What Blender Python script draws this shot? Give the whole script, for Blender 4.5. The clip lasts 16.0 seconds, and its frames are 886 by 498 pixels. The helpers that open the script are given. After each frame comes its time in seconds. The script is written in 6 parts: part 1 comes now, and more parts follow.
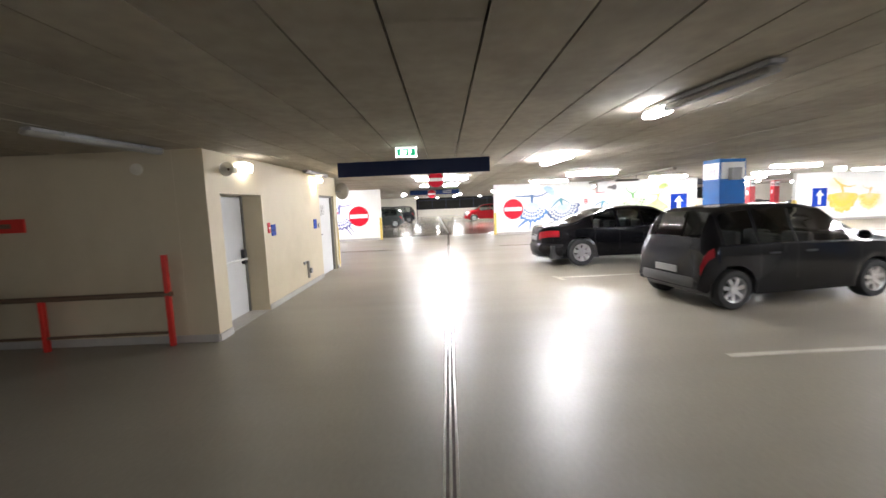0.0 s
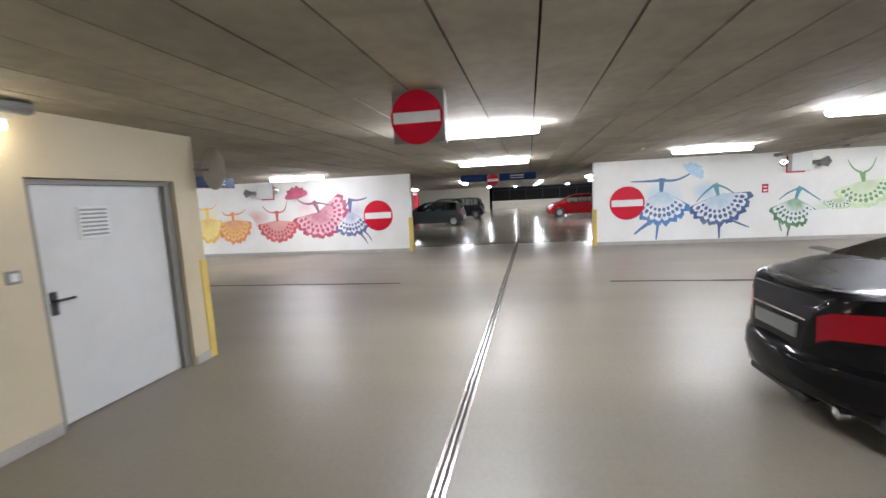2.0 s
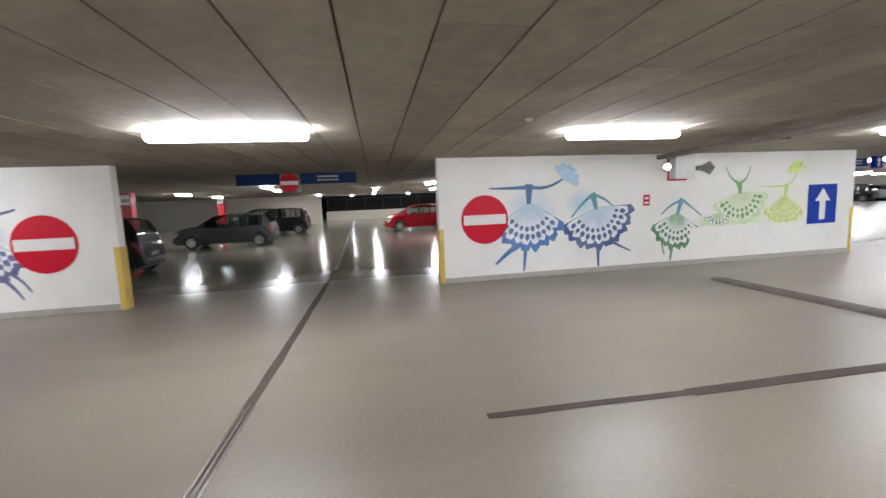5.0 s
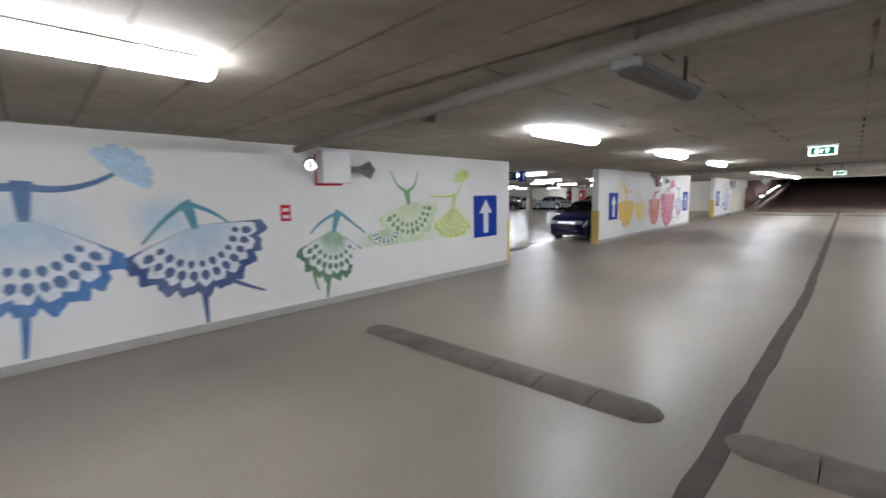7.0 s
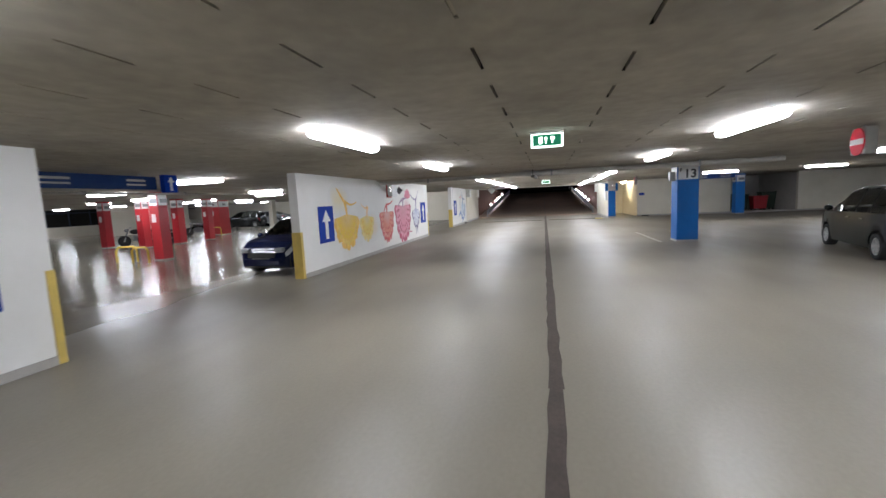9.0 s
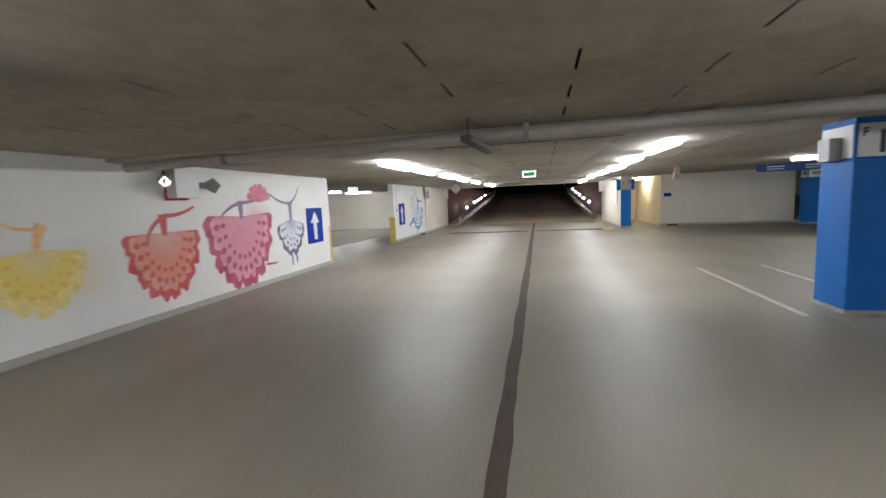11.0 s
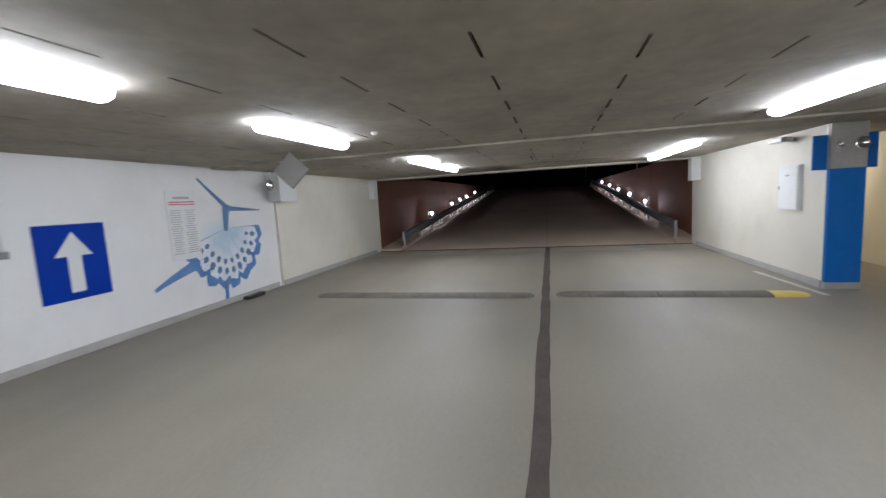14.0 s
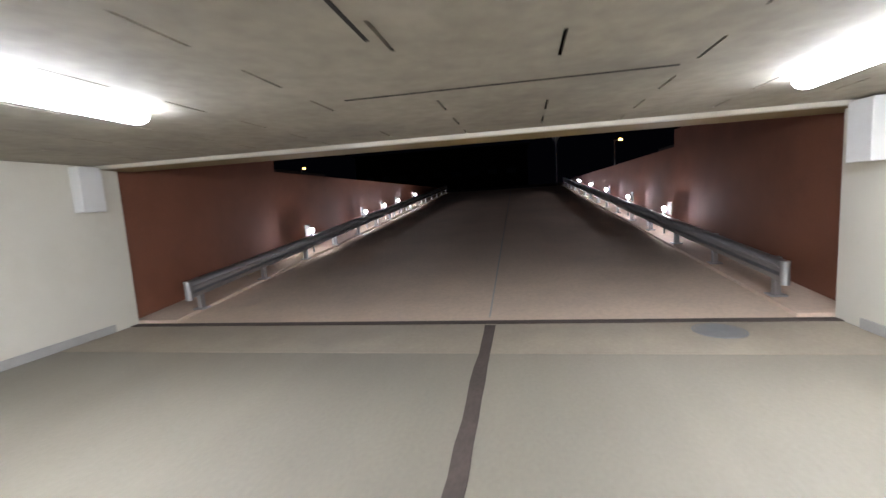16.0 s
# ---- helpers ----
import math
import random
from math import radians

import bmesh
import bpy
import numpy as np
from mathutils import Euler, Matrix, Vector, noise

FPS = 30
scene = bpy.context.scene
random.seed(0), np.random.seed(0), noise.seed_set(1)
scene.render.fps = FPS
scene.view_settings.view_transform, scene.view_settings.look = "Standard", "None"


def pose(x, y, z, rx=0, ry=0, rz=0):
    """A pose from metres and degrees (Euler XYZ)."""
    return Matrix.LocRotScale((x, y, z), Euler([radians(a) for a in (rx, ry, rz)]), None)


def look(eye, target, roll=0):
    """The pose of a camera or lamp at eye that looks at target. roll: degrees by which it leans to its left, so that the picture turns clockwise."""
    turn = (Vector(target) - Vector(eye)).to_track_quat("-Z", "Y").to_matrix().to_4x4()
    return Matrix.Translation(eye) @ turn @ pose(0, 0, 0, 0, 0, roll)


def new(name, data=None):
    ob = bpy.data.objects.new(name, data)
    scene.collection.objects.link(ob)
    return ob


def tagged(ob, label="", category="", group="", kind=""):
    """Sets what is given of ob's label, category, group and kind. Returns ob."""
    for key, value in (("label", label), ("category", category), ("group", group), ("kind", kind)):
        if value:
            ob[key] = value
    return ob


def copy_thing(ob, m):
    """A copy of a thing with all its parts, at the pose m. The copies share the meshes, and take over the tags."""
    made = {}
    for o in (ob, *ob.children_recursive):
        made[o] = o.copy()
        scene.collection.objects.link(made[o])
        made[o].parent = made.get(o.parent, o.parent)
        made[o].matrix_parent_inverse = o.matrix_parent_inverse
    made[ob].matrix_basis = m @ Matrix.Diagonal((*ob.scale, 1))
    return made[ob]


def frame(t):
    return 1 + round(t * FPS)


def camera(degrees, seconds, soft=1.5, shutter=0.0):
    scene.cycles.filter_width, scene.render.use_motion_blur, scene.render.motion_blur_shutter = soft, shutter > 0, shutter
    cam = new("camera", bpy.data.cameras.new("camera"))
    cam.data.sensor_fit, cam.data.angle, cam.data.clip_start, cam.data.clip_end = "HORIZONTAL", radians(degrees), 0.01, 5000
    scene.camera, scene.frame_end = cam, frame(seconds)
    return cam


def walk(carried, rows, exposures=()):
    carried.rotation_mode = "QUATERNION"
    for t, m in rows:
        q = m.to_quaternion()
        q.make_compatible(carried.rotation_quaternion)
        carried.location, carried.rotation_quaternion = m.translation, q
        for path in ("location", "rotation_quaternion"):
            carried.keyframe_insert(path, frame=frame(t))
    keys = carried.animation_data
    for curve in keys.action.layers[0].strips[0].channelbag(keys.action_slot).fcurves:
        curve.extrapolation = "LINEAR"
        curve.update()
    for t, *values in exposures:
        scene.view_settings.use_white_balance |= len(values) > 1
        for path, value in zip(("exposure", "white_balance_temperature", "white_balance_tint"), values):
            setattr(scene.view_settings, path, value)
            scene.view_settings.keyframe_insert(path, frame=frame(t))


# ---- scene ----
# ---------------------------------------------------------------- camera
cam = camera(92.5, 16.0, shutter=0.3)
PATH = [
    (0, (21.502, 0.103, 1.711), (19.515, 0.170, 1.497), -2.34),
    (0.5, (19.350, 0.406, 1.704), (17.363, 0.332, 1.486), -2.89),
    (1, (17.202, 0.655, 1.698), (15.225, 0.456, 1.468), -3.28),
    (1.5, (15.257, 0.834, 1.721), (13.291, 0.550, 1.484), -2.81),
    (2, (13.578, 1.044, 1.724), (11.620, 0.719, 1.482), -2.87),
    (2.5, (12.217, 1.285, 1.723), (10.252, 0.999, 1.487), -3.12),
    (3, (11.020, 1.519, 1.720), (9.044, 1.324, 1.481), -3.55),
    (5.5, (7.774, 2.250, 1.713), (5.888, 2.873, 1.478), -2.10),
    (6, (7.038, 3.181, 1.711), (5.268, 4.080, 1.469), -2.15),
    (6.5, (6.473, 4.128, 1.717), (4.870, 5.301, 1.482), -2.17),
    (7, (6.042, 5.223, 1.714), (4.678, 6.665, 1.468), -1.24),
    (7.5, (5.808, 6.429, 1.723), (4.722, 8.091, 1.480), -1.43),
    (8, (5.688, 7.654, 1.728), (4.872, 9.467, 1.512), -2.64),
    (8.5, (5.625, 8.889, 1.721), (5.030, 10.785, 1.494), -2.52),
    (9, (5.613, 10.276, 1.710), (5.151, 12.209, 1.484), -2.73),
    (11.5, (6.042, 21.866, 1.718), (5.607, 23.805, 1.492), -2.58),
    (12, (5.931, 24.389, 1.719), (5.488, 26.325, 1.484), -2.80),
    (12.5, (5.847, 26.915, 1.712), (5.404, 28.851, 1.481), -2.78),
    (13, (5.789, 29.332, 1.707), (5.342, 31.267, 1.474), -2.88),
    (13.5, (5.817, 31.548, 1.717), (5.354, 33.480, 1.487), -3.21),
    (14, (5.874, 33.714, 1.726), (5.386, 35.639, 1.493), -3.27),
    (14.5, (5.924, 35.941, 1.726), (5.427, 37.865, 1.496), -3.12),
    (15, (5.984, 38.136, 1.719), (5.555, 40.075, 1.478), -3.22),
    (15.5, (6.092, 40.116, 1.719), (5.714, 42.068, 1.498), -3.14),
    (16, (6.240, 41.965, 1.722), (5.885, 43.920, 1.491), -3.51),
]
EXPOSURE = [(0.0, 1.65, 6450, 11), (0.5, 1.55, 6300, 10), (1.0, 0.9, 6250, 10), (1.5, 0.72, 6200, 10), (2.5, 0.5, 6100, 10), (3.0, 0.4, 5950, 10), (5.5, 0.4, 6400, 10), (6.0, 0.35, 6400, 10), (7.0, -0.08, 6100, 10), (8.0, -0.1, 6450, 11), (9.0, -0.12, 6100, 10),
            (11.5, -0.2, 6350, 8), (12.3, -0.45, 5750, 9), (13.0, -0.5, 5650, 9), (14.5, -0.55, 5950, 10), (15.5, 0.05, 5950, 10), (16.0, 0.5, 5950, 10)]
walk(cam, [(t, look(eye, target, roll)) for t, eye, target, roll in PATH], EXPOSURE)

# ---------------------------------------------------------------- world: a dark night outside the garage
world = bpy.data.worlds.new("night_sky")
scene.world = world
world.use_nodes = True
wn = world.node_tree
wbg = wn.nodes["Background"]
wbg.inputs[0].default_value = (0.006, 0.006, 0.010, 1)
wbg.inputs[1].default_value = 0.08
LAMP_POWER = 60.0


# ---------------------------------------------------------------- materials
def mat(name, col, rough=0.6, metal=0.0, var=0.12, scale=3.0, fine=60.0, bump=0.05, island=0.0, coat=0.0,
        dirt=None, dirt_amount=0.0, spec=0.5, rough_var=0.0, soft_dirt=False):
    """A paint, plaster or metal with grain at two scales; dirt: a stain colour in soft patches."""
    m = bpy.data.materials.new(name)
    m.use_nodes = True
    nt = m.node_tree
    N, lk = nt.nodes, nt.links.new
    b = N["Principled BSDF"]
    tc = N.new("ShaderNodeTexCoord")
    n1 = N.new("ShaderNodeTexNoise")
    n1.inputs["Scale"].default_value = scale
    n1.inputs["Detail"].default_value = 6
    n2 = N.new("ShaderNodeTexNoise")
    n2.inputs["Scale"].default_value = fine
    n2.inputs["Detail"].default_value = 3
    lk(tc.outputs["Object"], n1.inputs["Vector"])
    lk(tc.outputs["Object"], n2.inputs["Vector"])
    add = N.new("ShaderNodeMath")
    add.operation = "ADD"
    lk(n1.outputs["Fac"], add.inputs[0])
    lk(n2.outputs["Fac"], add.inputs[1])
    mr = N.new("ShaderNodeMapRange")
    mr.inputs[1].default_value, mr.inputs[2].default_value = 0.6, 1.4
    mr.inputs[3].default_value, mr.inputs[4].default_value = 1 - var, 1 + var
    lk(add.outputs[0], mr.inputs[0])
    value = mr.outputs[0]
    if island:
        geo = N.new("ShaderNodeNewGeometry")
        ir = N.new("ShaderNodeMapRange")
        ir.inputs[3].default_value, ir.inputs[4].default_value = 1 - island, 1 + island
        lk(geo.outputs["Random Per Island"], ir.inputs[0])
        mul = N.new("ShaderNodeMath")
        mul.operation = "MULTIPLY"
        lk(value, mul.inputs[0])
        lk(ir.outputs[0], mul.inputs[1])
        value = mul.outputs[0]
    vm = N.new("ShaderNodeVectorMath")
    vm.operation = "SCALE"
    vm.inputs[0].default_value = col
    lk(value, vm.inputs["Scale"])
    colour = vm.outputs[0]
    if dirt:
        n3 = N.new("ShaderNodeTexNoise")
        n3.inputs["Scale"].default_value = scale * 0.45
        n3.inputs["Detail"].default_value = 8
        n3.inputs["Roughness"].default_value = 0.65
        lk(tc.outputs["Object"], n3.inputs["Vector"])
        dr = N.new("ShaderNodeMapRange")
        dr.inputs[1].default_value, dr.inputs[2].default_value = (0.30, 0.85) if soft_dirt else (0.48, 0.72)
        dr.inputs[3].default_value, dr.inputs[4].default_value = 0.0, dirt_amount
        lk(n3.outputs["Fac"], dr.inputs[0])
        mx = N.new("ShaderNodeMix")
        mx.data_type = "RGBA"
        lk(dr.outputs[0], mx.inputs["Factor"])
        lk(colour, mx.inputs["A"])
        mx.inputs["B"].default_value = (*dirt, 1)
        colour = mx.outputs["Result"]
    lk(colour, b.inputs["Base Color"])
    b.inputs["Roughness"].default_value = rough
    if rough_var:
        rr = N.new("ShaderNodeMapRange")
        rr.inputs[1].default_value, rr.inputs[2].default_value = 0.35, 0.65
        rr.inputs[3].default_value, rr.inputs[4].default_value = max(rough - rough_var, 0.02), rough + rough_var
        lk(n1.outputs["Fac"], rr.inputs[0])
        lk(rr.outputs[0], b.inputs["Roughness"])
    b.inputs["Metallic"].default_value = metal
    b.inputs["Specular IOR Level"].default_value = spec
    b.inputs["Coat Weight"].default_value = coat
    b.inputs["Coat Roughness"].default_value = 0.03
    if bump:
        bp = N.new("ShaderNodeBump")
        bp.inputs["Strength"].default_value = bump
        bp.inputs["Distance"].default_value = 0.01
        lk(n2.outputs["Fac"], bp.inputs["Height"])
        lk(bp.outputs[0], b.inputs["Normal"])
    return m


def glow(name, col, strength):
    m = bpy.data.materials.new(name)
    m.use_nodes = True
    b = m.node_tree.nodes["Principled BSDF"]
    b.inputs["Base Color"].default_value = (*col, 1)
    b.inputs["Emission Color"].default_value = (*col, 1)
    b.inputs["Emission Strength"].default_value = strength
    return m


def glass(name, col=(0.30, 0.33, 0.33)):
    """A tinted pane: clear through, glossy by Fresnel."""
    m = bpy.data.materials.new(name)
    m.use_nodes = True
    N, lk = m.node_tree.nodes, m.node_tree.links.new
    N.remove(N["Principled BSDF"])
    tr, gl, mx, fr = (N.new("ShaderNode" + k) for k in ("BsdfTransparent", "BsdfGlossy", "MixShader", "Fresnel"))
    tr.inputs[0].default_value = (*col, 1)
    gl.inputs["Roughness"].default_value = 0.05
    fr.inputs[0].default_value = 1.55
    lk(fr.outputs[0], mx.inputs[0])
    lk(tr.outputs[0], mx.inputs[1])
    lk(gl.outputs[0], mx.inputs[2])
    lk(mx.outputs[0], N["Material Output"].inputs[0])
    return m


def wash_paint(col, seed, dense=0.62):
    """Thin sprayed colour: dense in the middle, fading into the wall with a blotchy edge."""
    m = bpy.data.materials.new("mural_wash")
    m.use_nodes = True
    N, lk = m.node_tree.nodes, m.node_tree.links.new
    b = N["Principled BSDF"]
    b.inputs["Roughness"].default_value = 0.6
    tc, mp = N.new("ShaderNodeTexCoord"), N.new("ShaderNodeMapping")
    mp.inputs["Location"].default_value = (-0.5, -0.5, -0.5)
    lk(tc.outputs["Generated"], mp.inputs["Vector"])
    sq = N.new("ShaderNodeVectorMath")
    sq.operation = "MULTIPLY"
    sq.inputs[1].default_value = (2, 0, 2)
    lk(mp.outputs[0], sq.inputs[0])
    ln = N.new("ShaderNodeVectorMath")
    ln.operation = "LENGTH"
    lk(sq.outputs[0], ln.inputs[0])
    n = N.new("ShaderNodeTexNoise")
    n.noise_dimensions = "4D"
    n.inputs["W"].default_value = seed
    n.inputs["Scale"].default_value, n.inputs["Detail"].default_value = 2.6, 4.0
    lk(tc.outputs["Object"], n.inputs["Vector"])
    add = N.new("ShaderNodeMath")
    add.operation = "MULTIPLY_ADD"
    add.inputs[1].default_value = 0.9
    lk(n.outputs["Fac"], add.inputs[0])
    lk(ln.outputs["Value"], add.inputs[2])
    mr = N.new("ShaderNodeMapRange")
    mr.inputs[1].default_value, mr.inputs[2].default_value, mr.inputs[3].default_value, mr.inputs[4].default_value = 0.6, 1.3, dense, 0.0
    lk(add.outputs[0], mr.inputs[0])
    mix = N.new("ShaderNodeMixRGB")
    mix.inputs["Color1"].default_value = (0.77, 0.76, 0.73, 1)
    mix.inputs["Color2"].default_value = (*col, 1)
    lk(mr.outputs[0], mix.inputs["Fac"])
    lk(mix.outputs[0], b.inputs["Base Color"])
    return m


def floor_paint():
    """Worn glossy epoxy: soft clouds, faint streaks along the lane, fine grain and an uneven gloss."""
    m = bpy.data.materials.new("floor_epoxy")
    m.use_nodes = True
    N, lk = m.node_tree.nodes, m.node_tree.links.new
    b = N["Principled BSDF"]
    tc = N.new("ShaderNodeTexCoord")

    def noise_at(scale, detail, stretch=(1, 1, 1), rough=0.5):
        mp = N.new("ShaderNodeMapping")
        mp.inputs["Scale"].default_value = stretch
        lk(tc.outputs["Object"], mp.inputs["Vector"])
        n = N.new("ShaderNodeTexNoise")
        n.inputs["Scale"].default_value, n.inputs["Detail"].default_value, n.inputs["Roughness"].default_value = scale, detail, rough
        lk(mp.outputs[0], n.inputs["Vector"])
        return n.outputs["Fac"]

    def ranged(v, lo, hi):
        mr = N.new("ShaderNodeMapRange")
        mr.inputs[1].default_value, mr.inputs[2].default_value, mr.inputs[3].default_value, mr.inputs[4].default_value = 0.0, 1.0, lo, hi
        lk(v, mr.inputs[0])
        return mr.outputs[0]

    def times(p, q):
        k = N.new("ShaderNodeMath")
        k.operation = "MULTIPLY"
        lk(p, k.inputs[0])
        lk(q, k.inputs[1])
        return k.outputs[0]

    cloud, streak, grain = noise_at(0.35, 2.0), noise_at(1.2, 3.0, (1.6, 0.08, 1)), noise_at(26.0, 3.0)
    fac = times(times(ranged(cloud, 0.74, 1.24), ranged(streak, 0.90, 1.10)), ranged(grain, 0.86, 1.13))
    vm = N.new("ShaderNodeVectorMath")
    vm.operation = "SCALE"
    vm.inputs[0].default_value = (0.238, 0.212, 0.166)
    lk(fac, vm.inputs["Scale"])
    lk(vm.outputs[0], b.inputs["Base Color"])
    sep, bay = N.new("ShaderNodeSeparateXYZ"), N.new("ShaderNodeMapRange")
    lk(tc.outputs["Object"], sep.inputs[0])
    bay.inputs[1].default_value, bay.inputs[2].default_value, bay.inputs[3].default_value, bay.inputs[4].default_value = -2.6, 0.6, 0.42, 1.0
    lk(sep.outputs[0], bay.inputs[0])
    lane = N.new("ShaderNodeMapRange")
    lane.inputs[1].default_value, lane.inputs[2].default_value, lane.inputs[3].default_value, lane.inputs[4].default_value = 11.0, 30.0, 1.0, 1.32
    lk(sep.outputs[1], lane.inputs[0])
    lk(times(times(ranged(noise_at(0.8, 2.0, (1, 0.35, 1)), 0.31, 0.50), bay.outputs[0]), lane.outputs[0]), b.inputs["Roughness"])
    b.inputs["Specular IOR Level"].default_value = 0.5
    bp = N.new("ShaderNodeBump")
    bp.inputs["Strength"].default_value, bp.inputs["Distance"].default_value = 0.02, 0.01
    lk(grain, bp.inputs["Height"])
    lk(bp.outputs[0], b.inputs["Normal"])
    return m


M = {}
M["floor"] = floor_paint()
M["ceiling"] = mat("ceiling_concrete", (0.36, 0.32, 0.25), rough=0.85, var=0.18, scale=1.3, fine=8, bump=0.06, island=0.10,
                   dirt=(0.19, 0.165, 0.13), dirt_amount=0.6)
M["ceiling_slab"] = mat("ceiling_slab_concrete", (0.38, 0.345, 0.28), rough=0.85, var=0.20, scale=1.1, fine=7, bump=0.06,
                        dirt=(0.19, 0.175, 0.15), dirt_amount=0.65)
# near-black: joints, and darkness painted behind joints and louvres
M["gap"] = mat("dark_joint_and_void_fill", (0.02, 0.018, 0.015), rough=0.95, var=0.2)
M["white"] = mat("white_wall_paint", (0.80, 0.79, 0.76), rough=0.55, var=0.035, scale=1.6, fine=90, bump=0.05,
                 dirt=(0.62, 0.59, 0.53), dirt_amount=0.35)
M["cream"] = mat("cream_wall_paint", (0.69, 0.65, 0.55), rough=0.6, var=0.05, scale=1.2, fine=70, bump=0.07,
                 dirt=(0.52, 0.46, 0.34), dirt_amount=0.4)
# yellower cream, also darkened to put the core's weaker light into colour
M["core_cream"] = mat("yellowish_dimmed_core_paint", (0.56, 0.485, 0.34), rough=0.6, var=0.05, scale=1.2, fine=70, bump=0.07,
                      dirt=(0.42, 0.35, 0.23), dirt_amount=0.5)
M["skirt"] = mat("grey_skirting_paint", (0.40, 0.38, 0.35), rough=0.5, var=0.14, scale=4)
M["yellow"] = mat("yellow_edge_paint", (0.66, 0.48, 0.11), rough=0.5, var=0.12, scale=5, dirt=(0.35, 0.27, 0.10), dirt_amount=0.4)
M["brown"] = mat("red_brown_render", (0.20, 0.072, 0.036), rough=0.75, var=0.12, scale=1.2, fine=40, bump=0.1,
                 dirt=(0.12, 0.040, 0.02), dirt_amount=0.5)
M["ramp"] = mat("ramp_concrete", (0.66, 0.52, 0.40), rough=0.7, var=0.13, scale=0.6, fine=16, bump=0.1,
                dirt=(0.30, 0.24, 0.19), dirt_amount=0.35)
M["apron"] = mat("apron_concrete", (0.34, 0.29, 0.22), rough=0.6, var=0.14, scale=1.5, fine=20, bump=0.08, dirt=(0.22, 0.19, 0.15), dirt_amount=0.5)
M["earth"] = mat("night_ground", (0.05, 0.055, 0.035), rough=0.9, var=0.3, scale=0.3)
M["blue_paint"] = mat("blue_column_paint", (0.008, 0.13, 0.44), spec=0.25, rough=0.5, var=0.10, scale=4, dirt=(0.05, 0.12, 0.28), dirt_amount=0.4)
M["red_paint"] = mat("red_column_paint", (0.44, 0.018, 0.026), rough=0.4, var=0.12, scale=4, dirt=(0.28, 0.03, 0.03), dirt_amount=0.4)
M["sign_blue"] = mat("sign_blue", (0.002, 0.034, 0.32), rough=0.5, var=0.05, scale=6, spec=0.12)
# board navy in two copies: the second has lamp light put into its colour
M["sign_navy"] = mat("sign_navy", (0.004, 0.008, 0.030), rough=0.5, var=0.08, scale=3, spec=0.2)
M["sign_navy_lit"] = mat("sign_navy_lit_copy", (0.005, 0.026, 0.11), rough=0.5, var=0.08, scale=3, spec=0.15)
M["sign_red"] = mat("sign_red", (0.54, 0.008, 0.028), rough=0.45, var=0.05, scale=6, spec=0.2)
M["sign_white"] = mat("sign_white", (0.74, 0.74, 0.72), rough=0.4, var=0.03, scale=6)
M["text_dark"] = mat("dark_lettering", (0.03, 0.03, 0.035), rough=0.5)
M["steel"] = mat("galvanised_steel", (0.50, 0.50, 0.50), rough=0.38, metal=0.9, var=0.12, scale=8, fine=120, rough_var=0.1)
M["drain_metal"] = mat("worn_drain_edge", (0.46, 0.45, 0.42), rough=0.26, metal=0.85, var=0.12, scale=8)
M["drain"] = mat("drain_sealant", (0.070, 0.052, 0.042), rough=0.8, var=0.35, scale=3, fine=30, bump=0.4)
M["rubber"] = mat("hump_rubber", (0.115, 0.098, 0.080), rough=0.75, var=0.28, scale=5, fine=50, bump=0.4,
                  dirt=(0.20, 0.175, 0.14), dirt_amount=0.6)
M["line"] = mat("worn_white_line", (0.50, 0.47, 0.41), rough=0.55, var=0.2, scale=6, dirt=(0.32, 0.29, 0.24), dirt_amount=0.8)
M["plastic"] = mat("grey_white_plastic", (0.66, 0.66, 0.64), rough=0.4, var=0.05)
M["dull"] = mat("unlit_diffuser", (0.20, 0.19, 0.17), rough=0.3, var=0.08, scale=6)
M["grey"] = mat("mid_grey_metal", (0.24, 0.24, 0.24), rough=0.45, metal=0.3, var=0.12, scale=6)
M["dark"] = mat("black_plastic", (0.018, 0.018, 0.018), rough=0.5, var=0.2)
M["door"] = mat("grey_door_paint", (0.60, 0.60, 0.60), rough=0.4, var=0.05, scale=3, dirt=(0.45, 0.44, 0.42), dirt_amount=0.4)
M["batten_dark"] = mat("dark_brown_batten", (0.075, 0.066, 0.055), rough=0.6, var=0.2, scale=8, dirt=(0.14, 0.125, 0.10), dirt_amount=0.6)
M["frame"] = mat("dark_door_frame", (0.20, 0.19, 0.17), rough=0.5, var=0.1)
M["pipe"] = mat("grey_pipe", (0.42, 0.40, 0.36), rough=0.5, metal=0.2, var=0.15, scale=4)
M["pipe_dull"] = mat("stained_ceiling_pipe", (0.25, 0.225, 0.185), rough=0.7, var=0.2, scale=3, dirt=(0.15, 0.13, 0.10), dirt_amount=0.6)
M["red_metal"] = mat("red_enamel", (0.62, 0.03, 0.02), rough=0.35, var=0.1, scale=8)
M["rust_bar"] = mat("worn_brown_bar", (0.16, 0.11, 0.07), rough=0.55, metal=0.3, var=0.2)
M["lamp"] = glow("fluorescent_diffuser", (0.94, 0.948, 1.0), LAMP_POWER)
M["lamp_warm"] = glow("warm_fluorescent_diffuser", (1.0, 0.86, 0.62), LAMP_POWER * 0.9)
M["lamp_core"] = glow("warm_core_lamp", (1.0, 0.86, 0.62), 22.0)
M["lamp_box"] = glow("emergency_lamp_cover", (1.0, 0.97, 0.88), 9.0)
M["exit_white"] = glow("exit_sign_white_panel", (0.85, 1.0, 0.90), 4.0)
M["exit_green"] = glow("exit_sign_green", (0.006, 0.13, 0.06), 1.0)
M["led"] = glow("ramp_led", (1.0, 0.92, 0.94), 210.0)
M["ochre"] = mat("ochre_gate_paint", (0.26, 0.19, 0.085), rough=0.6, var=0.15, scale=3)
